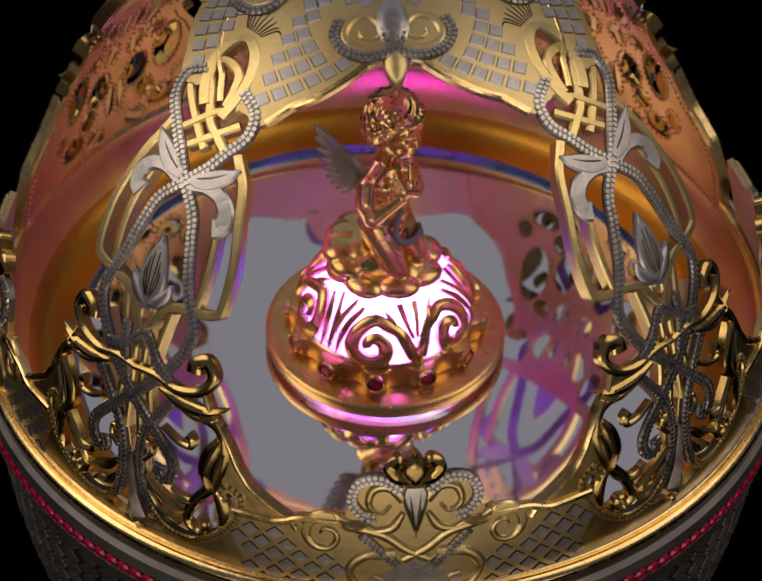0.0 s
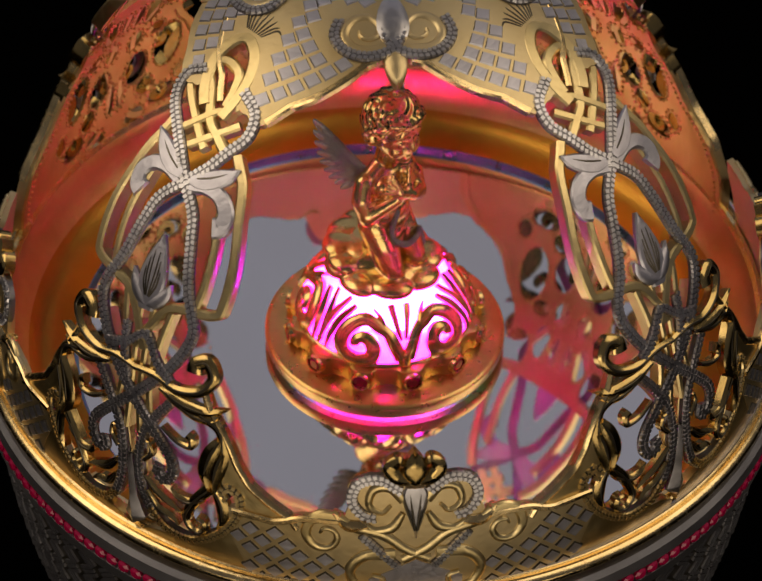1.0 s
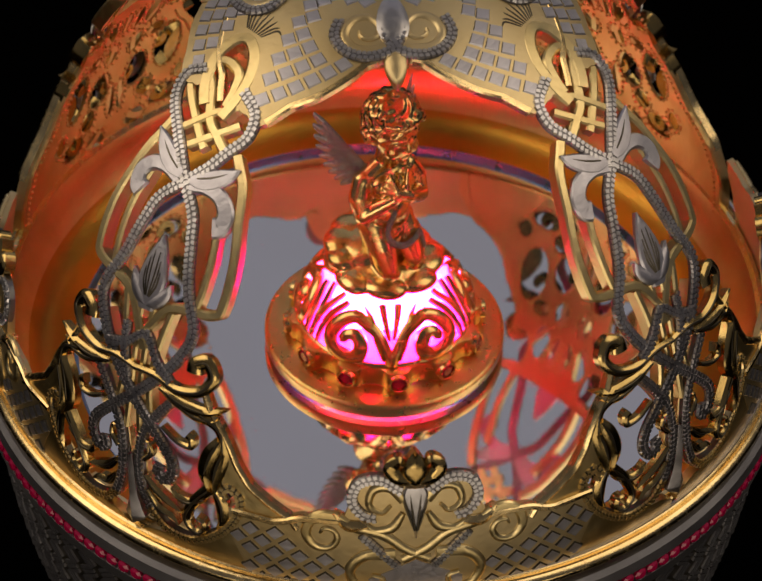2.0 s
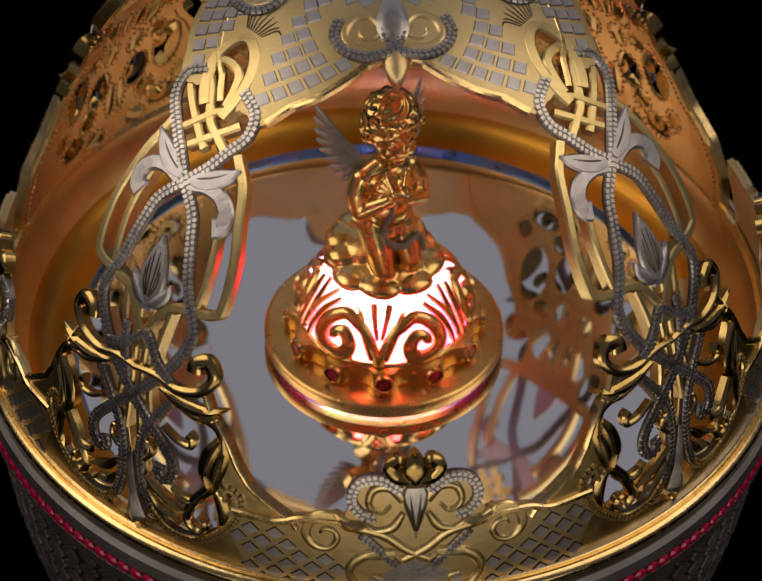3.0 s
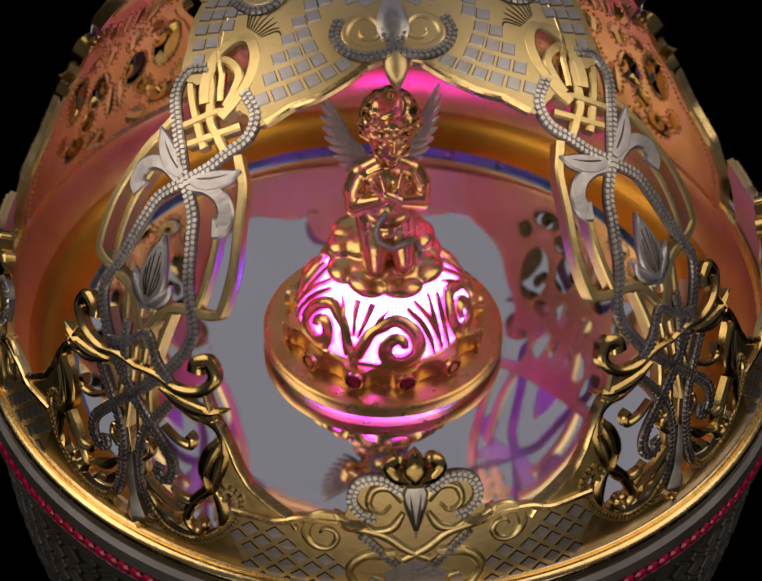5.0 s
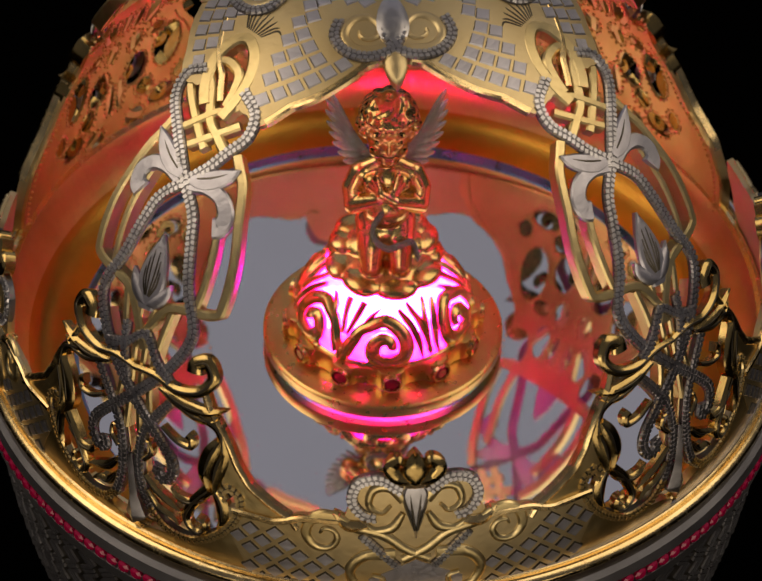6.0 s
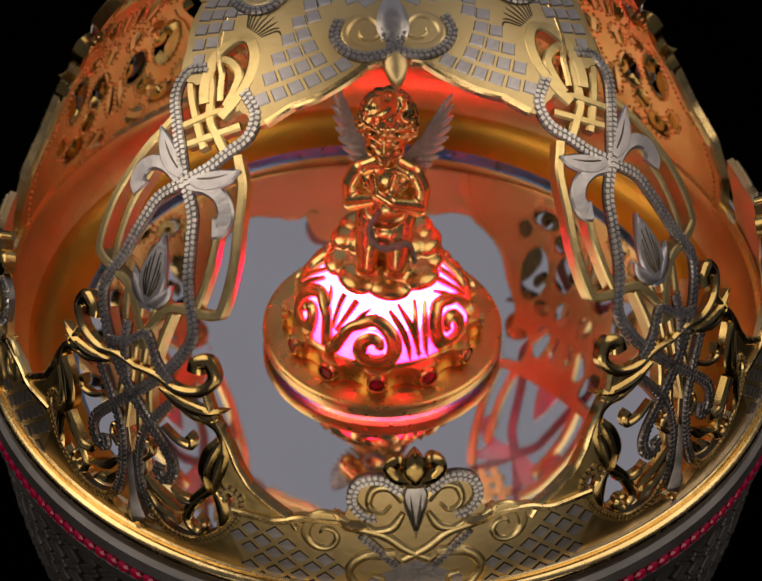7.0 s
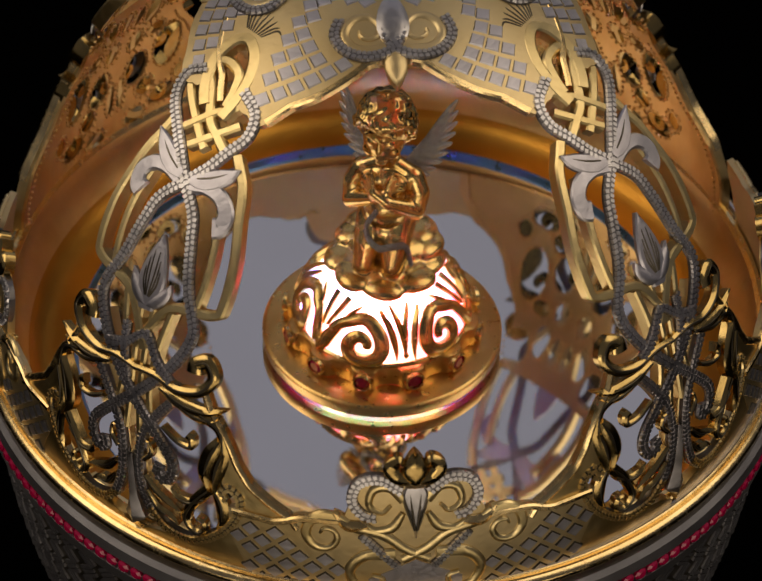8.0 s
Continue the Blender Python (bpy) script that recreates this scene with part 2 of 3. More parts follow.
def pierced(bm, at, u0, u1, f0, f1, step, solid, h0, h1):
    """A curved plate with thickness: the cells of a fine grid whose middles are solid(u, lat), with softened edges."""
    nu, nf = int((u1 - u0) / step), int((f1 - f0) / step)
    keep = {(i, j) for i in range(nu) for j in range(nf) if solid(u0 + (i + 0.5) * step, f0 + (j + 0.5) * step)}
    at_edge, moved = {}, {}
    for i, j in keep:
        for c in ((i, j), (i + 1, j), (i, j + 1), (i + 1, j + 1)):
            at_edge[c] = at_edge.get(c, 0) + 1
    place = {c: np.array((u0 + c[0] * step, f0 + c[1] * step)) for c in at_edge}
    for _ in range(3):
        for c, count in at_edge.items():
            if count < 4:
                near = [place[d] for d in ((c[0] - 1, c[1]), (c[0] + 1, c[1]), (c[0], c[1] - 1), (c[0], c[1] + 1)) if d in at_edge and (at_edge[d] < 4)]
                moved[c] = place[c] * 0.4 + 0.6 * sum(near) / len(near) if len(near) >= 2 else place[c]
        place.update(moved)
    top = {c: bm.verts.new(at(*p, h1)) for c, p in place.items()}
    low = {c: bm.verts.new(at(*p, h0)) for c, p in place.items()}
    for i, j in keep:
        q = ((i, j), (i + 1, j), (i + 1, j + 1), (i, j + 1))
        bm.faces.new([top[c] for c in q])
        bm.faces.new([low[c] for c in q][::-1])
        for a, b, n in ((q[0], q[1], (i, j - 1)), (q[1], q[2], (i + 1, j)), (q[2], q[3], (i, j + 1)), (q[3], q[0], (i - 1, j))):
            if n not in keep:
                bm.faces.new((top[a], low[a], low[b], top[b]))


def coil(u, lat, r0, r1, start, turns):
    """A spiral of radius r0 to r1 mm round (u, lat), in degrees of the shell."""
    kx, ky = 57.3 / (RX * math.cos(radians(lat))), 57.3 / 51.0
    steps = max(6, int(abs(turns) * 9))
    out = []
    for i in range(steps + 1):
        t = i / steps
        a = radians(start + 360 * turns * t)
        r = r0 + (r1 - r0) * t
        out.append((u + kx * r * math.cos(a), lat + ky * r * math.sin(a)))
    return out


def disc_on(bm, u, lat, at, rx, ry, h0, h1, steps=14):
    """A low rounded boss on the shell."""
    kx, ky = 57.3 / (RX * math.cos(radians(lat))), 57.3 / 51.0
    rings = []
    for s, h in ((1.0, h0), (1.0, h1 - 0.3), (0.72, h1 - 0.08), (0.35, h1)):
        rings.append([bm.verts.new(at(u + kx * rx * s * math.cos(2 * math.pi * k / steps), lat + ky * ry * s * math.sin(2 * math.pi * k / steps), h)) for k in range(steps)])
    for p, q in zip(rings, rings[1:]):
        for k in range(steps):
            bm.faces.new((p[k], p[(k + 1) % steps], q[(k + 1) % steps], q[k]))
    bm.faces.new(rings[-1])
    bm.faces.new(rings[0][::-1])


def sheet(low, high, a0, a1, na, nf, h0, h1, at=shell):
    """A curved plate with thickness between two edge lines low(az) and high(az)."""
    bm = bmesh.new()
    face = []
    for h in (h0, h1):
        g = []
        for i in range(na + 1):
            a = a0 + (a1 - a0) * i / na
            lo, hi = low(a), high(a)
            g.append([bm.verts.new(at(a, lo + (hi - lo) * j / nf, h)) for j in range(nf + 1)])
        face.append(g)
    for g in face:
        for i in range(na):
            for j in range(nf):
                bm.faces.new((g[i][j], g[i + 1][j], g[i + 1][j + 1], g[i][j + 1]))
    p, q = face
    for i in range(na):
        for j in (0, nf):
            bm.faces.new((p[i][j], p[i + 1][j], q[i + 1][j], q[i][j]))
    for j in range(nf):
        for i in (0, na):
            bm.faces.new((p[i][j], p[i][j + 1], q[i][j + 1], q[i][j]))
    return bm


def steps_of(rows):
    """A smooth function through (x, y) rows, the same on both sides of zero."""
    xs, ys = zip(*rows)

    def f(a):
        return float(np.interp(abs(a), xs, ys))
    return f


# ---- the setting ----
bm = bmesh.new()
bmesh.ops.create_grid(bm, x_segments=8, y_segments=8, size=3000)
ground = tagged(new("ground", finish(bm, "ground", VELVET)), "matt black velvet covered table under the egg", "table", kind="structure")
TABLE_Z = -68.5
ground.location = (0, 0, TABLE_Z * MM)

# ---- the lower half of the egg with its rim ----
egg = tagged(new("jewelled_egg"), "gilded egg bowl with ruby-set silver rim and mirror floor", "egg")
prof = [(49.3 * math.sqrt(max(0, 1 - (z / 70.0) ** 2)), z) for z in np.linspace(-0.3, -67, 28)]
part("lower_shell", lathe(prof + [(10.0, TABLE_Z), (0.01, TABLE_Z)], 180), NIELLO_SHADE, egg, "darkened gold lower shell")
part("ruby_band", lathe([(48.0, 6.1), (50.1, 6.1), (50.7, 5.6), (50.95, 4.2), (50.5, 4.1), (50.5, 2.3), (50.95, 2.2), (50.75, 0.4), (50.2, -0.2), (48.6, -0.3)], 240), BLASTED, egg, "sand-blasted silver band")
part("rim", lathe([(46.6, 8.7), (47.0, 9.4), (47.5, 9.4), (47.7, 8.9), (48.0, 9.1), (48.3, 9.0), (48.5, 8.5), (48.8, 8.7), (49.1, 8.6), (49.2, 8.2), (49.55, 8.35), (49.95, 8.2), (50.2, 7.8),
                   (50.2, 7.3), (49.9, 6.9), (49.3, 6.7), (48.0, 6.4)], 240), GOLD, egg, "stepped polished gold rim")
part("inner_wall", lathe([(46.8, 9.0), (46.9, 7.5), (46.2, 5.6), (45.2, 4.0), (44.6, 3.3)], 180), SATIN, egg, "satin gold inner wall")
part("cove", lathe([(44.6, 3.3), (44.0, 2.5), (42.9, 1.75), (41.5, 1.2), (40.2, 0.95), (39.1, 0.9)], 180), AMBER, egg, "brushed amber gold cove")
part("bevel", lathe([(39.1, 0.9), (38.95, 0.85), (38.6, 0.0)], 180), LIP, egg, "polished bevel round the mirror")
part("mirror_floor", lathe([(38.6, 0.0), (30.0, 0.0), (20.0, 0.0), (9.0, 0.0)], 180), MIRROR, egg, "round mirror floor")


def gem_mesh(r, deep):
    bm = bmesh.new()
    rings = [[bm.verts.new((s * r * math.cos(2 * math.pi * (k + o) / 8), s * r * math.sin(2 * math.pi * (k + o) / 8), z)) for k in range(8)]
             for s, z, o in ((0.9, -deep, 0), (1.0, 0.0, 0), (0.62, deep * 0.55, 0.5))]
    for k in range(8):
        j = (k + 1) % 8
        bm.faces.new((rings[0][k], rings[0][j], rings[1][j], rings[1][k]))
        bm.faces.new((rings[1][k], rings[1][j], rings[2][k]))
        bm.faces.new((rings[1][j], rings[2][j], rings[2][k]))
    bm.faces.new(rings[2])
    bm.faces.new(rings[0][::-1])
    return bm


def weave():
    """Slanting raised bars set like basket work on the lower shell."""
    heap = Heap()
    for i in range(88):
        for j in range(13):
            for e in (-0.62, 0.0, 0.62):
                lean_ = radians(38 if (i + j) % 2 else -38)
                a, z = 2 * math.pi * (i + 0.5) / 88, -2.6 - 2.2 * j
                r = 49.3 * math.sqrt(1 - (z / 70.0) ** 2)
                m = Matrix.Rotation(a, 4, "Z") @ Matrix.Translation((0, -r, z)) @ Matrix.Rotation(lean_, 4, "Y") @ Matrix.Translation((0, 0, e)) @ Matrix.Diagonal((2.5, 0.55, 0.46, 1))
                heap.add(BLOCK, m)
    return heap.mesh()


tagged(part("basket_work", weave(), BLASTED, egg, "dark silver basket work on the lower shell"), kind="stuff")

# ---- the pierced upper cage ----
cage = tagged(new("egg_cage"), "pierced gold egg cage with silver cords and leaves", "egg shell")
cage.matrix_basis = pose(0, 0, 0, 0, -1.0, 0) @ pose(0, 0, 0, 0, 0, 5.3)
QUARTERS = [pose(0, 0, 0, 0, 0, a) for a in (0, 80, 180, -80)]
T0, T1, DEEP = -0.55, 0.35, -1.3      # the cage's plate, under and over the shell

ROPE_LINE = [(7.5, 60.8), (12, 59), (11.5, 56), (6.8, 53), (0, 48.2), (-3.8, 45.3), (-5.2, 42.3), (-6.8, 37), (-8.4, 34), (-8.8, 31.9), (-7.2, 29.0), (-4.0, 25.6), (0, 22.2),
             (4.0, 19.0), (6.5, 16.6), (6.9, 14.6), (5.7, 13.2), (4.5, 13.7), (4.8, 14.9)]
BORDER_LINE = [(6.8, 23.7), (4.2, 21), (2.1, 17.9), (1.4, 14.5), (1.7, 11), (2.9, 8), (5.2, 6.2), (9.2, 6.0), (13.5, 8.5), (16.2, 11.8), (16.6, 14.1), (15.2, 15.1), (14.2, 14.2), (14.8, 13.4)]
FRAME_LINE = [(9.5, 53.5), (12, 49.9), (13, 46), (13.7, 41.5), (13, 36.5), (11.5, 35), (5, 34.2), (2.4, 32.5), (-0.8, 28)]


def flip(pts):
    return [(-u, f) for u, f in pts]


BARS = [(FRAME_LINE, 0.55, T1), ([(8.2, 49), (8.9, 46.5), (9.6, 42), (9.2, 37.9), (8.4, 34.8)], 0.45, T1 - 0.1),
        ([(4.5, 33.5), (3.2, 29), (2.4, 24), (3.0, 20)], 0.42, T1 - 0.12), ([(1.2, 33), (0.9, 28), (0.8, 22), (1.2, 17.5)], 0.4, T1 - 0.16),
        ([(7.6, 30), (4.0, 25.5), (0.5, 22.5), (-3.5, 19.5)], 0.42, T1 - 0.05)]
WEAVE = [([(-6.8, 61), (-2.9, 59.2), (0.2, 56.1), (3.6, 54.6), (6.2, 53.4)], 0.6, T1 - 0.1), ([(-9.8, 58.2), (-8.1, 57.3), (-3.6, 55.2), (1, 52.6)], 0.55, T1 - 0.16),
         ([(-6.4, 53.4), (-2.9, 55.2), (1.1, 57.1), (4.5, 58.1), (8.9, 60.2)], 0.52, T1 - 0.06), ([(-3.2, 52.1), (2.8, 54.7), (8.6, 57.0)], 0.52, T1 - 0.12),
         ([(-6.7, 62.1), (-2.2, 63.2), (2.9, 62.6), (3.9, 60.5), (3.3, 58.2)], 0.6, T1),
         ([(-2.6, 57.2), (-5.4, 59.5), (-6.8, 62.8), (-4.6, 65.8), (0, 66.9), (5.0, 65.6), (7.0, 62.8), (5.6, 59.5), (3.2, 56.8)], 0.75, T1 + 0.06)]
CURLS = [([(-0.5, 25.6), (3.5, 25.8), (7.4, 25.2), (11.0, 26.0), (12.9, 28.0), (11.9, 29.6), (10.1, 29.1), (9.9, 28.0)], 0.85, 0.7, 0.35, lambda t: 0.45 + 0.75 * t),
         ([(4.6, 24.6), (8.2, 23.7), (12.0, 23.7), (15.3, 24.8)], 0.8, 0.55, 0.35, leafy),
         ([(6.4, 23.9), (9.6, 22.9), (12.6, 22.8), (14.2, 23.6)], 0.55, 0.5, 0.3, leafy),
         ([(11.2, 23.3), (14.2, 22.0), (14.6, 18.6), (13.0, 14.8)], 0.7, 0.5, 0.3, None),
         ([(14.2, 20.8), (12.8, 18.6), (11.9, 16.2), (12.4, 14.0)], 1.15, 0.62, 0.5, leafy),
         ([(14.6, 19.4), (13.7, 17.4), (13.2, 15.4), (13.2, 13.6)], 0.75, 0.7, 0.4, leafy),
         ([(12.9, 14.8), (14.0, 12.6), (14.0, 10.4), (13.0, 8.9)], 0.85, 0.5, 0.35, leafy),
         ([(12.4, 14.2), (10.0, 11.8), (8.5, 9.2), (9.4, 7.6), (11.0, 8.0), (11.1, 9.3), (10.2, 9.6)], 0.75, 0.55, 0.35, fade),
         ([(11.6, 12.6), (9.2, 11.4), (7.4, 11.6), (6.6, 12.6)], 0.6, 0.5, 0.3, leafy),
         ([(5.2, 20.0), (7.6, 18.9), (9.6, 18.8), (9.9, 19.8), (9.2, 20.2)], 0.48, 0.5, 0.2, lambda t: 0.6 + 0.6 * t),
         ([(2.4, 12.6), (4.2, 11.0), (6.1, 10.2), (8.0, 9.6)], 0.6, 0.5, 0.3, leafy),
         ([(2.6, 10.6), (4.2, 8.8), (6.0, 8.4), (7.4, 7.6)], 0.55, 0.45, 0.3, leafy),
         ([(2.2, 14.6), (3.4, 15.8), (3.3, 17.0), (2.6, 17.2)], 0.4, 0.45, 0.2, fade)]
EDGE_OUT = steps_of([(1.5, 27.5), (8, 27), (12.7, 23.8), (14, 21.5), (16, 18.6), (18.4, 16.9), (20, 16.2), (22, 15.0), (24, 13.2), (26, 12.2)])
EDGE_IN = steps_of([(1.5, 0.4), (4.2, 0.5), (5.2, 3.0), (5.7, 7.0), (6.2, 10), (8.7, 13.8), (12, 16.3), (14.3, 16.2), (15.4, 14.2), (18.4, 14.6), (22, 14.2), (24, 12.3), (26, 11.8)])


EYES = [(4.3, 16.2, 2.0, 3.0), (10.8, 18.5, 2.3, 4.3), (2.8, 23.0, 1.2, 1.9), (7.4, 23.6, 1.5, 1.2), (1.5, 29.5, 0.95, 2.3), (5.2, 29.0, 1.5, 2.6), (10.2, 31.5, 2.3, 2.9),
        (10.4, 8.4, 2.4, 1.5), (6.6, 11.4, 1.4, 1.6), (14.2, 11.2, 1.1, 1.5), (4.6, 6.6, 1.8, 1.2), (1.1, 12.6, 0.6, 2.8)]


def one_bar(name, pts, at, w, h0, h1, mat, label, ridge=0.0, taper=None, per=8):
    bm = bmesh.new()
    ribbon(bm, pts, at, w, h0, h1, per, ridge, taper)
    return part(name, bm, mat, cage, label)


def dress_strap(at, back):
    """Cords, bars, curls, plates and leaves of one strap."""
    both = (lambda q: q, flip)
    for line, w, h in WEAVE:
        one_bar("loop_bar", line, at, w, T0 - 0.4, h, BAR, "flat gold loop bar")
    if not back:
        for k in range(-4, 5):
            one_bar("cut_line", [(k * 0.9, 67.9), (k * 2.0, 69.6), (k * 2.6 + 0.5, 71.2 - 0.12 * k * k)], at, 0.16, T1 - 0.05, T1 + 0.05, NIELLO_SHADE, "", 0.0, leafy)
    for m in both:
        bm = bmesh.new()
        rope(bm, m(ROPE_LINE), at)
        part("cord", bm, [ROPE, CORE], cage, "ribbed blackened silver cord")
    for line in ([(-5.2, 27.0), (-2, 28.0), (1.2, 30.0), (3.6, 27.5), (6.2, 25.8)], [(-2.6, 30.2), (-2.2, 27.0), (-1.2, 24.0)]):
        bm = bmesh.new()
        rope(bm, line, at, 0.52, 0.1, 0.75)
        part("binding", bm, [ROPE, CORE], cage, "ribbed blackened silver binding")
    for m in both:
        for line, w, h in BARS:
            one_bar("bar", m(line), at, w, DEEP, h, BAR, "flat gold bar")
        for line, w, h, ridge, taper in CURLS:
            one_bar("curl", m(line), at, w * (1.12 if back else 0.95), DEEP if back else -0.5, h, CURL, "curling gold acanthus leaf", ridge * 0.45, taper)
        if not back:
            for line, w, h, ridge, taper in CURLS:
                if ridge:
                    one_bar("cut_line", m(line[:-1]), at, 0.17, h, h + ridge * 0.45 + 0.04, NIELLO_SHADE, "", 0.0, leafy)
        sgn = 1 if m(((1, 0),))[0][0] > 0 else -1
        bm = sheet(EDGE_IN, EDGE_OUT, 1.5, 26, 60, 6, -0.9, T1 - 0.05, lambda f, u, h: at(sgn * u, f, h))
        part("edge_plate", bm, ENGRAVED, cage, "engraved gold edge plate")
        one_bar("edge_moulding", [(sgn * (EDGE_OUT(f) - 0.5), f) for f in np.linspace(11.5, 26, 14)], at, 0.45, T0 - 0.05, T1 + 0.18, GOLD, "", 0.1, None, 3)
        bm = bmesh.new()
        rope(bm, m(BORDER_LINE[:6]), at, 0.55, -0.3, 0.55, 0.58)
        part("cord", bm, [ROPE, CORE], cage, "ribbed blackened silver cord")
        bm = bmesh.new()
        rope(bm, m(BORDER_LINE[5:]), at, 0.55, -0.5, 0.55, 0.6)
        part("milled_border", bm, [BAR, NIELLO_SHADE], cage, "milled dark gold border")
        one_bar("under_bar", m(BORDER_LINE[:8]), at, 0.5, DEEP, -0.3, BAR, "", 0.0)
        # matt silver leaves round the crossing, flat, with cut lines
        one_bar("leaf", m([(1.2, 48.6), (4.5, 49.3), (8, 50.6), (11.2, 52)]), at, 1.15, 0.0, 0.62, SILVER, "matt silver leaf", 0.03, leafy)
        one_bar("crescent", m([(1.5, 48.0), (5, 48.6), (8.4, 48.2), (10.4, 46.6), (9.9, 45.0), (8.6, 44.6)]), at, 0.95, 0.0, 0.6, SILVER, "matt silver crescent leaf", 0.0, lambda t: 0.75 + 0.45 * t)
        one_bar("petal", m([(0.2, 33.2), (1.5, 34.0), (3.0, 35.2), (3.8, 36.6)]), at, 0.85, 0.0, 0.6, SILVER, "matt silver petal", 0.1, leafy)
        one_bar("cut_line", m([(2.5, 49.1), (5.5, 49.9), (8.5, 51)]), at, 0.13, 0.5, 0.68, NIELLO_SHADE, "", 0.0, leafy)
        for x, f in ((0.45, 39.6), (0.95, 38.6), (1.3, 37.4)):
            one_bar("cut_line", m([(x * 0.35, 34.2), (x, (34.2 + f) / 2), (x * 1.1, f)]), at, 0.14, 0.5, 0.72, NIELLO_SHADE, "", 0.0, pointed)
        if back:
            heap = Heap()
            for u, f, a, b in EYES:
                ring = [(sgn * (u + (a + 0.75) * math.cos(k)), f + (b + 0.6) * math.sin(k)) for k in np.linspace(0, 2 * math.pi, 9)]
                grains(heap, ring, at, 0.0, DEEP - 0.15, 0.24, 0.95)
            grains(heap, [(sgn * (EDGE_OUT(f) - 1.2), f) for f in np.linspace(2, 26, 12)], at, 0.0, DEEP - 0.15)
            bm = heap.mesh()
            tagged(part("milled_grain", bm, SATIN, cage, "rows of fine milled gold grains"), kind="stuff")
    if back:
        bm = bmesh.new()
        pierced(bm, at, -28, 28, 1.5, 36, 0.4, lambda u, f: abs(u) < EDGE_OUT(f) + 0.4 and all(math.hypot((abs(u) - p) / (a * 1.2), (f - q) / (b * 1.15)) > 1 for p, q, a, b in EYES), DEEP - 0.1, DEEP + 0.3)
        part("back_plate", bm, SATIN, cage, "pierced satin gold plate")
    one_bar("bud", [(0, 32.6), (0, 35.5), (0, 38.2), (0, 41.6)], at, 1.75, 0.0, 0.6, SILVER, "engraved silver bud", 0.06, leafy)
    one_bar("drop", [(0, 14.5), (0, 11.5), (0, 8.6), (0, 6.6), (0, 5.0)], at, 2.2, -0.6, 0.35, CORE, "blackened silver drop", 0.5,
            lambda t: (0.07 + 0.3 * t + 0.75 * max(0, t - 0.45)) if t < 0.82 else max(0.12, 0.64 * math.sqrt(max(0, 1 - ((t - 0.82) / 0.18) ** 2))))


for side in (1, -1):
    for back in (False, True):
        dress_strap(strap(side, back), back)
part("foot_ring", sheet(lambda a: 1.2, lambda a: 3.1, -180, 180, 180, 2, T0, T1), GOLD, cage, "gold ring at the foot of the cage")
part("silver_line", sheet(lambda a: 2.9, lambda a: 3.5, -180, 180, 180, 1, T1 - 0.1, T1 + 0.25), SILVER, cage)

# solid engraved plates: the low lattice bands and the top
LOW_EDGE = steps_of([(0, 19.2), (4.5, 19.0), (7, 18.2), (8.2, 16.5), (8.8, 14.2), (9.6, 13.6), (12, 13.6), (15, 13.4), (18, 12.4), (22.2, 12.6), (25, 12.6)])
LOW_SIDE = steps_of([(0, 2.0), (20, 2.0), (22, 4.5), (24.5, 9.5), (25, 10.5)])
TOP_EDGE = steps_of([(0, 69.3), (8, 68.3), (13, 66.0), (20, 63.0), (26, 61.0), (30.5, 58.4), (32, 57.6), (35, 58.2), (39, 58.8), (45, 58.8)])


def tile_mesh(w, d, h):
    bm = bmesh.new()
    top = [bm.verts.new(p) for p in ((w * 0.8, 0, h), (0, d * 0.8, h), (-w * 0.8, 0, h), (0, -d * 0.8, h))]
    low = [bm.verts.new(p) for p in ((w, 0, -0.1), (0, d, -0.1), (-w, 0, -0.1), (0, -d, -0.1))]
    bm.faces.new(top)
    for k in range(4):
        # shade put into the colour: the two upper bevels are dark
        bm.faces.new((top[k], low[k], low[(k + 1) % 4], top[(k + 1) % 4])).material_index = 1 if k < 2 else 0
    return finish(bm, "diamond", [SILVER, NIELLO_SHADE], False)


def on_shell(az, lat, h, at=shell):
    o = at(az, lat, h)
    z = (at(az, lat, h + 1) - o).normalized()
    x = (at(az + 0.5, lat, h) - at(az - 0.5, lat, h)).normalized()
    y = z.cross(x)
    m = Matrix((x, y, z)).transposed().to_4x4()
    m.translation = o * MM
    return m


plate = part("lattice_band", sheet(LOW_SIDE, LOW_EDGE, -25, 25, 60, 8, T0, T1), PANEL, cage, "engraved gold band with silver lattice")
bands = [plate] + [again(plate, q) for q in QUARTERS[1:]]


def holes(u, lat):
    """The top plate: solid above the arch, with two loops cut over each strap."""
    d = abs(u) - 45
    if lat < TOP_EDGE(u) or lat > 84:
        return False
    return math.hypot(d / 5.9, (lat - 62.4) / 3.9) > 1


bm = bmesh.new()
pierced(bm, crown, -180, 180, 57, 84, 0.36, lambda u, f: holes((u + 45) % 90 - 45, f), T0, T1)
cap = part("top_plate", bm, PANEL, cage, "engraved gold top plate with silver lattice")

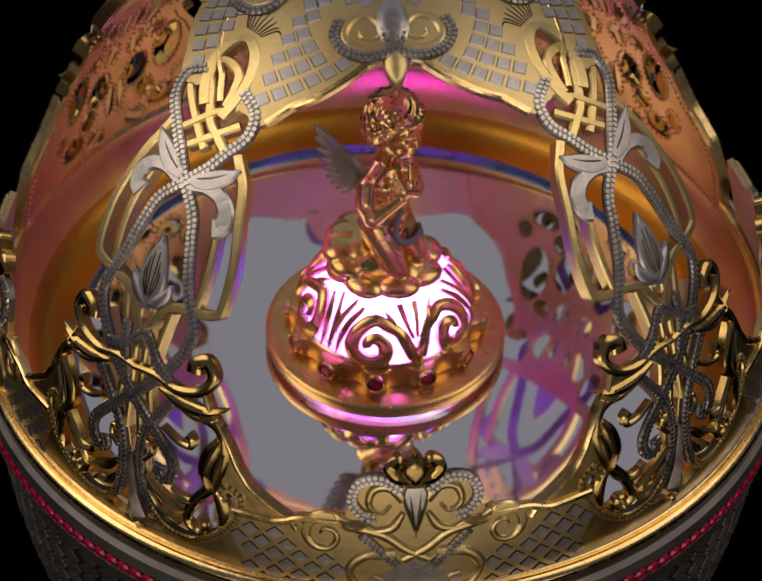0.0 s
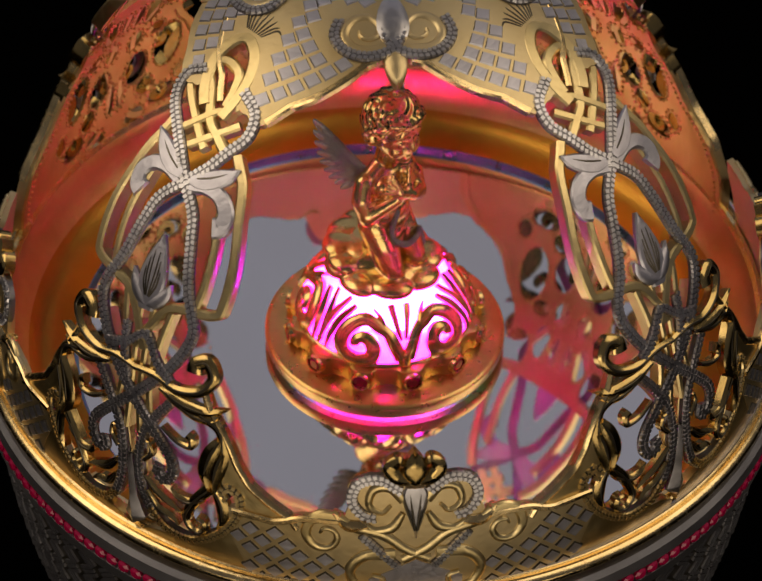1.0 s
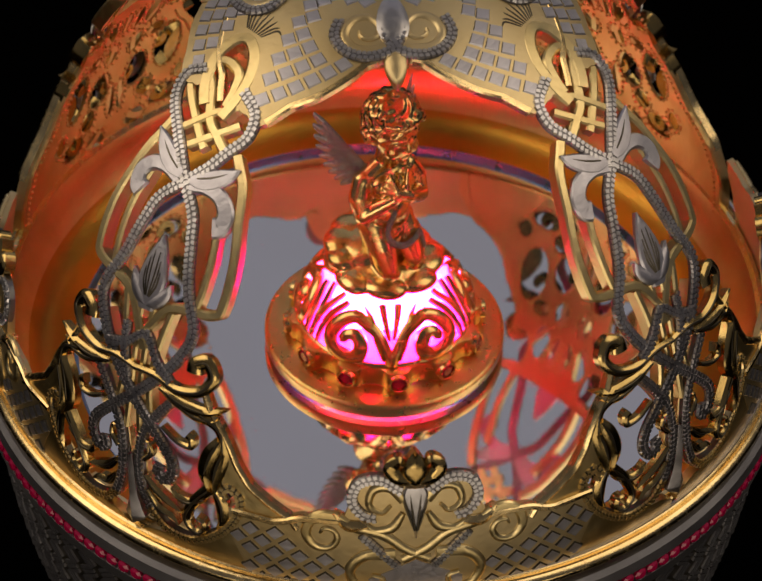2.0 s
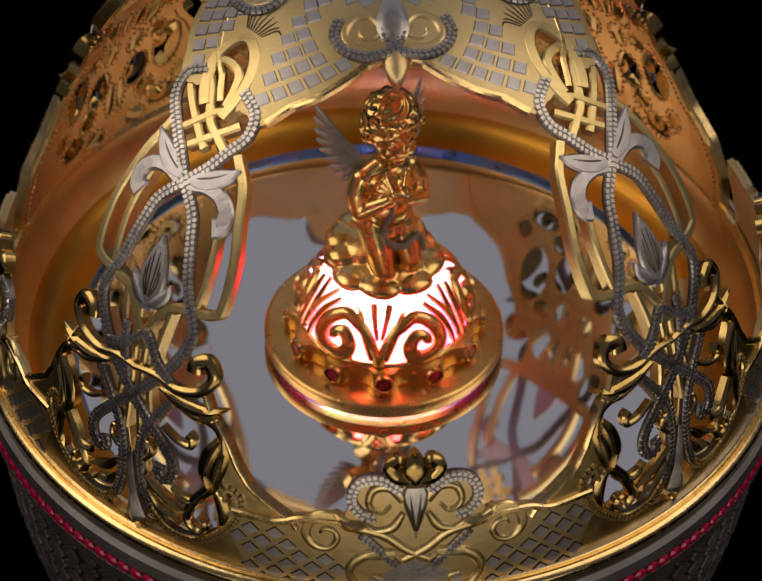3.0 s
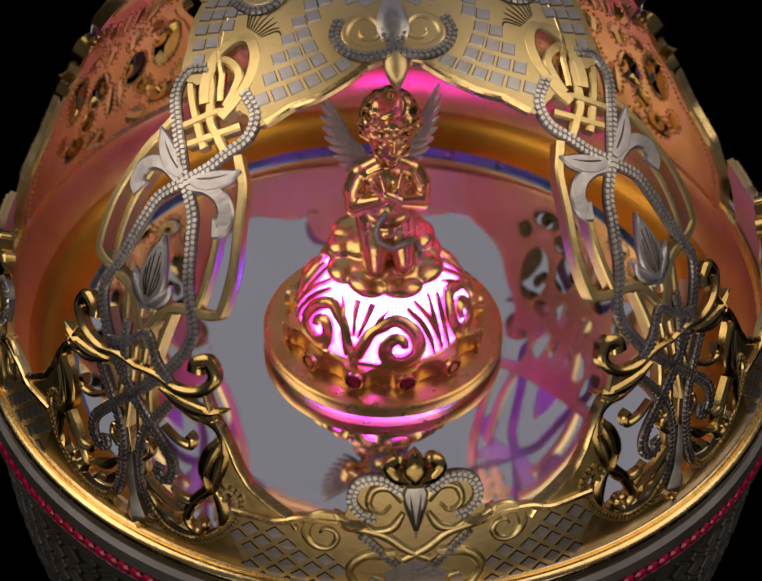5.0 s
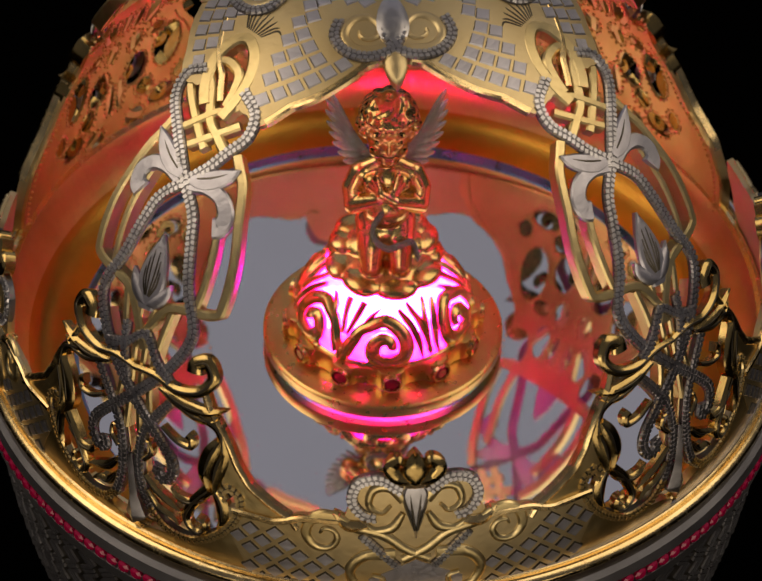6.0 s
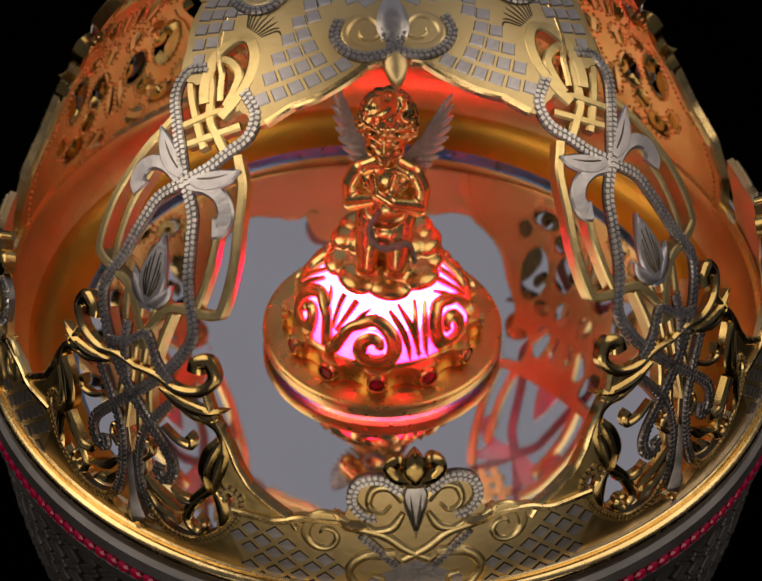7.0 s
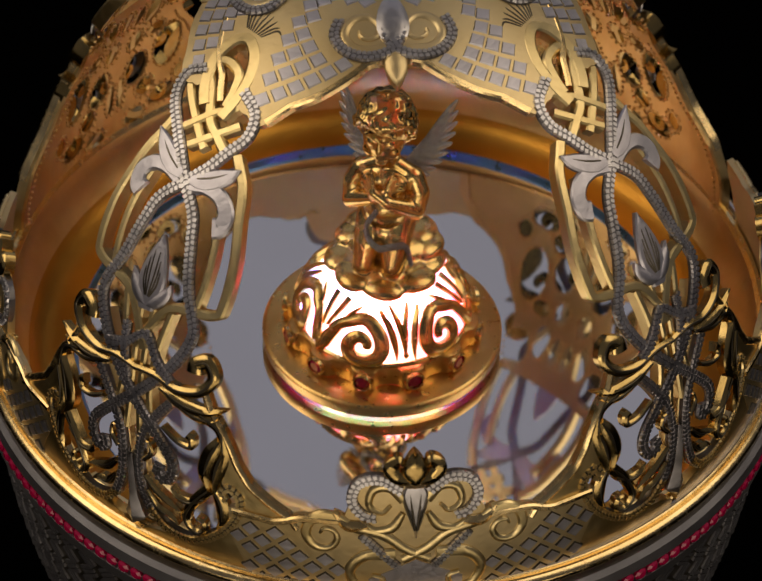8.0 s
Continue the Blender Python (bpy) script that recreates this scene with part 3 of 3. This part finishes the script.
def opening_ornament():
    """Scrolls, cartouche and crest of the front opening; each piece is a part."""
    made = []

    def add(name, line, w, h0, h1, mat, label, ridge=0.0, taper=None, per=8, at=shell):
        made.append(one_bar(name, line, at, w, h0, h1, mat, label, ridge, taper, per))

    for m in (lambda p: p, flip):
        add("band_moulding", m([(a, LOW_EDGE(a) - 0.3) for a in np.linspace(9.8, 24, 14)]), 0.42, T1 - 0.2, T1 + 0.4, GOLD, "", per=3)
        add("band_scroll", m(coil(11.6, 11.2, 2.6, 0.6, 120, -1.25)), 0.7, T1 - 0.2, T1 + 0.28, BAR, "raised gold scroll", 0.04, fade)
        add("band_scroll", m([(2.6, 8.9), (6.4, 8.6), (8.4, 6.4), (7.4, 3.8), (4.8, 3.4), (4.2, 5.2), (5.6, 5.8)]), 0.8, T1 - 0.2, T1 + 0.36, BAR, "raised gold scroll", 0.06, fade)
        add("band_scroll", m([(-1.6, 8.0), (1.4, 9.6), (4.2, 11.6), (8.0, 12.6), (10.0, 13.8)]), 0.6, T1 - 0.2, T1 + 0.34, BAR, "raised gold scroll", 0.05)
        add("cartouche_curl", m([(1.4, 16.4), (3.2, 17.9), (5.4, 17.6), (6.0, 15.6), (4.4, 14.6), (3.2, 15.6)]), 0.75, T0, 0.6, BAR, "dark gold curl", 0.08, fade)
        add("cartouche_curl", m([(6.2, 13.0), (8.6, 12.8), (10.6, 14.4)]), 0.75, T0, 0.7, GOLD, "dark gold curl", 0.25, leafy)
        add("cartouche_curl", m([(1.6, 14.6), (3.0, 12.6), (5.2, 12.2), (6.8, 13.6)]), 0.6, T1 - 0.2, 0.65, BAR, "dark gold curl", 0.06, leafy)
        add("finial_lobe", m([(0.6, 18.8), (2.2, 19.2), (3.2, 20.4), (2.2, 21.4), (1.4, 20.8)]), 0.85, T0, 0.9, CURL, "dark gold finial lobe", 0.2, leafy)
        add("crest_curl", m(coil(11.5, 73.0, 2.8, 0.7, 240, 1.3)), 0.7, T1 - 0.2, T1 + 0.22, PANEL, "gold crest curl over the opening", 0.05, fade)
        add("arch_moulding", m([(a, TOP_EDGE(a) + 0.3) for a in np.linspace(5, 31, 16)]), 0.4, T0, T1 + 0.1, GOLD, "gold edge of the arch", per=3, at=crown)
        for line, w, h in (([(2.0, 17.6), (4.6, 19.0), (7.4, 18.4), (8.2, 16.2), (6.8, 14.4), (5.2, 14.0)], 0.6, 0.8), ([(2.4, 7.2), (5.4, 10.2), (7.0, 11.6)], 0.5, 0.85)):
            bm = bmesh.new()
            rope(bm, m(line), shell, w, -0.2, h)
            made.append(part("cartouche_cord", bm, [ROPE, CORE], cage, "ribbed silver cord"))
        bm = bmesh.new()
        rope(bm, m(coil(11.5, 73.0, 3.7, 3.2, 150, 0.62)), shell, 0.6, T1, T1 + 0.5)
        made.append(part("crest_cord", bm, [ROPE, CORE], cage, "ribbed silver cord"))
        for x in (0.5, 1.1):
            add("cut_line", m([(x * 0.2, 12.6), (x * 0.9, 15), (x * 1.4, 17.2)]), 0.12, 0.6, 1.12, NIELLO_SHADE, "", 0.0, leafy)
    add("finial", [(0, 18.6), (0, 20.4), (0, 22.6)], 1.3, T0, 1.0, CURL, "dark gold finial", 0.3, leafy)
    add("cartouche_bud", [(0, 18.0), (0, 16.2), (0, 14.0), (0, 11.4)], 1.45, 0.0, 0.8, ROPE, "blackened silver tulip bud", 0.12, lambda t: max(0.1, math.sin(math.pi * (0.12 + 0.88 * t) ** 0.62) * 0.95))
    add("pendant", [(0, 71), (0, 68), (0, 65.2)], 1.2, T0, 0.6, PANEL, "gold pendant leaf", 0.15, leafy)
    bm = sheet(lambda a: 2.4, lambda a: 8.0 - 0.5 * abs(a), -6, 6, 16, 3, T1 - 0.1, T1 + 0.12)
    made.append(part("silver_field", bm, SILVER, cage, "chased silver field"))
    for name, lat, rx, ry, mat in (("boss", 3.9, 0.75, 0.65, GOLD), ("crest_bud", 74.6, 1.7, 3.4, ROPE)):
        bm = bmesh.new()
        disc_on(bm, 0, lat, shell, rx, ry, T1 - 0.2, T1 + 0.6, 16)
        made.append(part(name, bm, mat, cage))
    return made


for piece in opening_ornament():
    for q in QUARTERS[1:]:
        again(piece, q)

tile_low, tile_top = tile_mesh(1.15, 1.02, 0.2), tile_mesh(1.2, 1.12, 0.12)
for k, q in enumerate(QUARTERS):
    for i in range(-9, 10):
        for j in range(0, 8):
            az, lat = (i + 0.5 * (j % 2)) * 3.3, 3.4 + j * 1.42
            if 8.6 < abs(az) < 24.0 and lat < LOW_EDGE(az) - 1.1 and lat > LOW_SIDE(az) + 0.8 and math.hypot((abs(az) - 11.6) * 0.84, lat - 11.2) > 3.0:
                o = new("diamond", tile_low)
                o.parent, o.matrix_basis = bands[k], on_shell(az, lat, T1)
    for i in range(-10, 11):
        for j in range(0, 14):
            lat = 59.5 + j * 1.4
            az = (i + 0.5 * (j % 2)) * 7.4
            if abs(az) < 44 and TOP_EDGE(az) + 1.5 < lat < 80 and math.hypot((abs(az) - 11.5) * 0.25, lat - 73) > 4.4 and abs(az) > 8 and abs(az) < 36:
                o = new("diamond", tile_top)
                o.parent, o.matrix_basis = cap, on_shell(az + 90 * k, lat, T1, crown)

# ---- the turning pedestal ----
pedestal = tagged(new("pedestal"), "round gold pedestal with ruby-set collar and glowing crystal dome", "pedestal")
part("plate", lathe([(9.0, 2.5), (14.7, 2.55), (15.05, 2.45), (15.25, 2.2), (15.25, 1.05), (15.1, 0.8), (14.6, 0.75), (9.0, 0.75)], 128), PLATE, pedestal, "polished gold turning plate")
part("light_ring", lathe([(13.9, 0.8), (14.3, 0.75), (14.3, 0.1), (13.9, 0.05)], 96), FROST, pedestal, "frosted crystal ring under the plate")
part("stem", lathe([(9.3, 0.02), (9.3, 1.15)], 64), GOLD, pedestal, "short gold stem")


def lobes(a):
    c = math.cos(12 * a)
    return 1 + 0.05 * math.copysign(abs(c) ** 0.55, c)


part("collar", lathe([(9.6, 2.53), (11.75, 2.53), (11.85, 2.7), (11.85, 5.0), (11.7, 5.25), (11.2, 5.4), (9.0, 5.4)], 360, wave=lobes), PLATE, pedestal, "scalloped gold collar")
gem = finish(gem_mesh(1.0, 0.45), "ruby", RUBY, False)
bm = lathe([(1.0, -0.2), (1.0, 0.25), (1.15, 0.35), (1.3, 0.25), (1.35, -0.5)], 20)
seat = finish(bm, "ruby_seat", GOLD)
for k in range(12):
    m = pose(0, 0, 0, 0, 0, 30 * k) @ pose(0, -12.5 * MM, 3.9 * MM, 90, 0, 0)
    o = new("ruby", gem)
    o.parent, o.matrix_basis = pedestal, m
    o = new("ruby_seat", seat)
    o.parent, o.matrix_basis = pedestal, m
# unseen plate added so that only the barrel's crest lights the dome
bm = bmesh.new()
for sgn in (-1, 1):
    arc = [(9.2 * math.cos(radians(a)), sgn * 9.2 * math.sin(radians(a))) for a in range(25, 156, 5)]
    rows_ = [[bm.verts.new((x, y, z)) for x, y in arc] for z in (4.9, 5.12)]
    bm.faces.new(rows_[0])
    bm.faces.new(rows_[1])
    for k in range(len(arc)):
        j = (k + 1) % len(arc)
        bm.faces.new((rows_[0][k], rows_[0][j], rows_[1][j], rows_[1][k]))
light_mask = new("light_mask", finish(bm, "light_mask", GOLD))
tagged(light_mask, "unseen slotted gold plate added to mask the sides of the barrel", "cover plate")
DOME_Z, DOME_R = (5.2, 5.8, 6.7, 7.8, 9.0, 10.1, 11.0, 11.8, 12.5), (10.6, 10.75, 10.7, 10.4, 9.75, 8.9, 7.9, 6.8, 5.6)
part("dome", lathe(list(zip(DOME_R, DOME_Z)), 96), FROST, pedestal, "frosted rock crystal dome")


def dome_at(az, z, h=0.0):
    """A point on the pedestal's dome, z mm up."""
    r = float(np.interp(z, DOME_Z, DOME_R)) + h
    dz = (float(np.interp(z + 0.6, DOME_Z, DOME_R)) - float(np.interp(z - 0.6, DOME_Z, DOME_R))) / 1.2
    a = radians(az)
    return Vector((r * math.sin(a), -r * math.cos(a), z - dz * h))


def dome_coil(az, z, r0, r1, start, turns):
    n = max(8, int(abs(turns) * 12))
    out = []
    for i in range(n + 1):
        t = i / n
        a, r = radians(start + 360 * turns * t), r0 + (r1 - r0) * t
        out.append((az + 5.4 * r * math.cos(a), min(12.0, max(5.4, z + 0.86 * r * math.sin(a)))))
    return out


part("dome_foot", lathe([(10.0, 5.3), (11.0, 5.35), (11.1, 5.6), (10.9, 5.8), (10.5, 5.8)], 96), GOLD, pedestal, "gold foot of the dome")


def swell(t):
    return 0.35 + 0.75 * math.sin(math.pi * min(1, 0.1 + 0.8 * t))


# one scroll with its leaves, about its own middle; every second one is mirrored
SCROLLS = [([(-29, 5.8), (-27, 7.4), (-20, 9.4)] + dome_coil(0, 7.9, 3.3, 0.7, 125, -1.35), 0.88, 0.55, swell),
           ([(-25, 6.4), (-21, 8.4), (-14, 10.6), (-4, 11.6)], 0.4, 0.45, leafy),
           ([(-28.5, 8.8), (-26, 10.2), (-22, 11.8)], 0.32, 0.45, lambda t: 0.5 + 0.9 * t),
           ([(12, 11.4), (20, 10.0), (23.5, 8.0), (24, 6.2)], 0.42, 0.5, leafy),
           ([(21, 11.8), (27, 10.4), (29.5, 8.4), (29.5, 6.4)], 0.36, 0.45, leafy),
           ([(-12, 5.9), (-4, 5.7), (6, 5.7), (14, 5.9)], 0.4, 0.45, leafy)]
for line, w, h, taper in SCROLLS:
    for sgn, turn_ in ((1, 56.5), (-1, -3.5)):
        bm = bmesh.new()
        ribbon(bm, [(sgn * u, z) for u, z in line], dome_at, w, -0.35, h, 6, 0.2, taper)
        first_ = part("scroll", bm, STATUE, pedestal, "gold scroll on the dome")
        first_.matrix_basis = pose(0, 0, 0, 0, 0, turn_)
        for k in (1, 2):
            again(first_, pose(0, 0, 0, 0, 0, turn_ + 120 * k))
for k in range(12):
    bm = bmesh.new()
    disc_ = Matrix.Translation(dome_at(15 + 30 * k, 10.9 if k % 2 else 7.0, 0.35)) @ Matrix.Diagonal((0.38, 0.38, 0.38, 1))
    bmesh.ops.create_uvsphere(bm, u_segments=12, v_segments=8, radius=1, matrix=disc_)
    part("bead", bm, STATUE, pedestal, "round gold bead on the dome").matrix_basis = pose(0, 0, 0, 0, 0, 11.5)

# ---- the turning barrel in the dome, a stand-in for its unseen LEDs ----
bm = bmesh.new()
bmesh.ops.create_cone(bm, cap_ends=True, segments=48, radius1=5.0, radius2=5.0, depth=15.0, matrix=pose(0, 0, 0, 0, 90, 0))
led_stand_in = tagged(new("led_stand_in", finish(bm, "led_stand_in", GLOW)), "glowing colour-changing barrel standing in for the LEDs inside the dome", "lamp")

# no lamp of the egg: a glowing rod added to colour the ring
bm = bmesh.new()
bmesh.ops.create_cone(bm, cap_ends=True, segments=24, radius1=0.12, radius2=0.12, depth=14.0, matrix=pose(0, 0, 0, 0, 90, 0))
added_glow_rod = tagged(new("added_glow_rod", finish(bm, "added_glow_rod", ROD_GLOW)), "thin glowing colour-changing rod added to light the ring under the plate", "lamp")

# ---- the cherub statue on its cloud ----


def blob(heap, c, r, rot=(0, 0, 0), seg=14):
    r = r if isinstance(r, (tuple, list)) else (r, r, r)
    heap.add(BIG_BALL if seg > 15 else BALL, pose(*c, *rot) @ Matrix.Diagonal((*r, 1)))


def limb(heap, a, b, r0, r1, n=7):
    a, b = Vector(a), Vector(b)
    for i in range(n):
        t = i / (n - 1)
        blob(heap, a.lerp(b, t), r0 + (r1 - r0) * t)


def turned(heap, first, m):
    """Turns all that was heaped since the piece number first."""
    a = np.array(m)
    heap.verts[first:] = [v @ a[:3, :3].T + a[:3, 3] for v in heap.verts[first:]]


def statue_mesh():
    rnd = random.Random(5)
    bm = Heap()
    # cloud: a soft rosette with broad lobes, narrower below
    blob(bm, (0, 0.7, 13.2), (6.6, 6.4, 1.7), seg=24)
    blob(bm, (0, 2.6, 14.2), (5.8, 4.8, 2.2), seg=24)
    for k in range(8):
        a = 2 * math.pi * k / 8 + 0.2
        blob(bm, (5.6 * math.cos(a), 0.5 + 5.4 * math.sin(a), 12.9 + 0.3 * rnd.random()), (3.1, 2.3, 1.1), (0, 0, math.degrees(a) + 70), 16)
    for k in range(6):
        a = math.pi * (k + 0.3) / 5.6
        blob(bm, (4.6 * math.cos(a), 2.4 + 3.4 * math.sin(a), 14.0 + 1.2 * math.sin(a)), (3.2, 2.6, 1.25), (0, 0, math.degrees(a) + 60), 16)
    # legs: kneeling upright, thighs down and forward, shins back on the cloud
    for s, kz in ((-1, 14.6), (1, 15.0)):
        limb(bm, (s * 1.75, 0.5, 19.2), (s * 1.75, -1.6, 16.8), 2.25, 2.0, 12)
        limb(bm, (s * 1.75, -1.6, 16.8), (s * 1.85, -3.3, kz), 2.0, 1.4, 12)
        limb(bm, (s * 1.85, -3.3, kz), (s * 2.2, 2.4, 14.3), 1.4, 0.95, 14)
        limb(bm, (s * 2.2, 2.4, 14.3), (s * 2.2, 4.6, 14.2), 0.9, 0.7, 6)
    # trunk
    blob(bm, (0, 1.0, 19.0), (3.5, 2.9, 2.5), seg=24)
    blob(bm, (0, -0.6, 18.2), (2.6, 2.0, 2.0), seg=24)
    blob(bm, (0, -0.1, 21.4), (2.9, 2.5, 2.6), seg=24)
    blob(bm, (0, 0.4, 24.6), (3.3, 2.3, 3.2), seg=24)
    for s in (-1, 1):
        blob(bm, (s * 1.5, -0.9, 25.6), (1.6, 1.1, 1.3), seg=18)
        blob(bm, (s * 3.2, 0.8, 26.0), (1.5, 1.45, 1.4), seg=18)
        limb(bm, (0, 0.8, 27.8), (s * 2.9, 0.8, 26.3), 1.3, 1.2, 10)
    limb(bm, (0, 0.9, 27.2), (0, 0.2, 30.6), 1.5, 1.4, 8)
    # arms crossed over the chest
    for s in (-1, 1):
        limb(bm, (s * 3.45, 0.8, 25.9), (s * 4.3, 0.2, 24.2), 1.4, 1.45, 10)
        limb(bm, (s * 4.3, 0.2, 24.2), (s * 4.3, -0.8, 22.4), 1.45, 1.15, 10)
        limb(bm, (s * 4.3, -0.8, 22.4), (s * 1.0, -3.0 - 0.25 * s, 24.5), 1.25, 0.78, 18)
        limb(bm, (s * 1.0, -3.0 - 0.25 * s, 24.5), (-s * 0.8, -2.9 - 0.2 * s, 25.5), 0.75, 0.66, 10)
        for f in range(4):
            limb(bm, (-s * 0.8, -2.9 - 0.2 * s, 25.4 + 0.15 * f), (-s * (2.6 - 0.4 * f), -2.1, 26.0 + 0.66 * f), 0.42, 0.28, 10)
    # head, face and locks of hair
    first = len(bm.verts)
    blob(bm, (0, 0.3, 34.6), (3.35, 3.4, 3.35), (8, 0, 0), 28)
    blob(bm, (0, -1.0, 32.9), (2.75, 2.5, 2.9), seg=28)
    blob(bm, (0, -2.85, 35.0), (1.7, 0.55, 0.85), seg=18)
    limb(bm, (0, -3.35, 34.3), (0, -3.8, 32.95), 0.3, 0.45, 7)
    for s in (-1, 1):
        blob(bm, (s * 1.35, -2.35, 32.1), (1.15, 0.95, 1.1), seg=16)
        blob(bm, (s * 1.15, -2.95, 33.7), (0.66, 0.35, 0.34), seg=14)
        limb(bm, (s * 0.5, -3.35, 34.55), (s * 1.95, -2.75, 34.75), 0.3, 0.26, 8)
        blob(bm, (s * 2.9, -0.2, 33.0), (0.5, 0.75, 0.95))
    blob(bm, (0, -2.75, 30.7), (0.9, 0.75, 0.6))
    limb(bm, (-0.75, -3.1, 31.85), (0.75, -3.1, 31.85), 0.27, 0.27, 7)
    limb(bm, (-0.45, -3.15, 31.4), (0.45, -3.15, 31.4), 0.28, 0.28, 6)
    # long wavy locks from the crown downwards
    for k in range(26):
        v = 2 * math.pi * k / 26
        front = math.cos(v - 1.5 * math.pi)
        low = 62 if front > 0.55 else 84 if front > 0.2 else 118
        for q in range(26):
            f = radians(12 + (low - 12) * q / 25)
            w = v + 0.16 * math.sin(q * 0.55 + k * 1.9)
            bulge = 3.5 + 0.14 * math.sin(q * 0.8 + k * 2.3) + (0.25 if q > 19 else 0)
            blob(bm, (bulge * math.sin(f) * math.cos(w), 0.35 + bulge * math.sin(f) * math.sin(w), 34.5 + bulge * math.cos(f)), 0.58 - 0.006 * q, seg=8)
        blob(bm, (3.9 * math.sin(f) * math.cos(v), 0.35 + 3.9 * math.sin(f) * math.sin(v), 34.5 + 3.9 * math.cos(f)), 0.55)
    turned(bm, first, Matrix.Translation((0, -0.4, -0.2)) @ Matrix.Translation((0, 0.3, 32.5)) @ Matrix.Rotation(radians(9), 4, "X") @ Matrix.Diagonal((0.97, 0.97, 0.97, 1)) @ Matrix.Translation((0, -0.3, -32.5)))
    bm = bm.mesh()
    me = finish(bm, "statue_core", STATUE)
    ob = new("statue_core", me)
    rm = ob.modifiers.new("fuse", "REMESH")
    rm.mode, rm.voxel_size, rm.use_smooth_shade = "VOXEL", 0.17 * MM, True
    sm = ob.modifiers.new("soften", "SMOOTH")
    sm.factor, sm.iterations = 0.5, 4
    bpy.context.view_layer.update()
    fused = bpy.data.meshes.new_from_object(ob.evaluated_get(bpy.context.evaluated_depsgraph_get()))
    bpy.data.objects.remove(ob)
    bm = bmesh.new()
    bm.from_mesh(fused)
    bmesh.ops.scale(bm, vec=(1 / MM, 1 / MM, 1 / MM), verts=bm.verts)
    # crystal wings of overlapping feathers, and the sash
    first = len(bm.faces)
    glass = Heap()
    for s in (-1, 1):
        for count, length, lift in ((9, 5.6, 0.0), (8, 4.0, 0.3), (7, 2.6, 0.6)):
            for k in range(count):
                t = k / (count - 1)
                root = Vector((s * (1.7 + 2.6 * t), 2.5 + 1.0 * t - 0.3 * lift, 25.6 + 4.0 * t))
                ang = radians(-25 + 80 * t)
                d = Vector((s * math.cos(ang) * 0.95, 0.4, math.sin(ang)))
                mid = root + d * length * 0.5 * (0.6 + 0.5 * t)
                glass.add(FEATHER, Matrix.Translation(mid) @ d.to_track_quat("X", "Z").to_matrix().to_4x4() @ Matrix.Diagonal((length * 0.5 * (0.7 + 0.4 * t), 0.3, 0.6, 1)))
        limb(glass, (s * 1.6, 2.3, 25.8), (s * 4.6, 3.4, 30.2), 0.55, 0.4, 12)
    for c in curve([(-0.6, -2.4, 22.2), (-1.7, -2.6, 20.2), (-1.4, -3.0, 18.6), (0.2, -3.6, 17.8), (1.8, -3.7, 18.4), (3.4, -2.4, 17.8), (4.2, -2.4, 15.4)], 14):
        glass.add(GRAIN, Matrix.Translation(c) @ Matrix.Diagonal((0.38, 0.38, 0.55, 1)))
    wings = bpy.data.meshes.new("wings")
    extra = glass.mesh()
    extra.to_mesh(wings)
    extra.free()
    bm.from_mesh(wings)
    bpy.data.meshes.remove(wings)
    bm.faces.ensure_lookup_table()
    for f in bm.faces[first:]:
        f.material_index = 1
    bmesh.ops.translate(bm, vec=(0, 0, -12), verts=bm.verts)
    bmesh.ops.scale(bm, vec=(0.95, 0.97, 1.05), verts=bm.verts)
    bmesh.ops.translate(bm, vec=(0, 0, 12), verts=bm.verts)
    return finish(bm, "cherub_statue", [STATUE, CRYSTAL])


statue = tagged(new("cherub_statue", statue_mesh()), "kneeling gold cherub statue with crystal wings on a cloud", "statue")

# ---- rubies of the outer band ----
band_gem = finish(gem_mesh(0.84, 0.5), "band_ruby", RUBY, False)
for k in range(180):
    o = new("ruby", band_gem)
    o.parent = egg
    o.matrix_basis = pose(0, 0, 0, 0, 0, 2 * k) @ pose(0, -50.9 * MM, 3.2 * MM, 90, 0, 0)


# ---- what moves ----
def motions():
    turn, rows, spin = -8.2, [], []
    for k in range(17):
        t = 0.5 * k
        rows.append((t, pose((0.35 - 0.05 * t) * MM, 0, 0, 0, 0, -4.8 + turn * t)))
        spin.append((t, pose(0, 0, 1.5 * MM, 76.6 * t, 0, 0)))
    walk(pedestal, rows)
    walk(statue, [(t, m @ pose(0, 0, 0, 0, 0, 56.5)) for t, m in rows])
    walk(led_stand_in, spin)
    walk(added_glow_rod, [(0.5 * k, pose(0, -10.6 * MM, 0.58 * MM, 90 + 38.3 * k, 0, 0)) for k in range(17)])


motions()
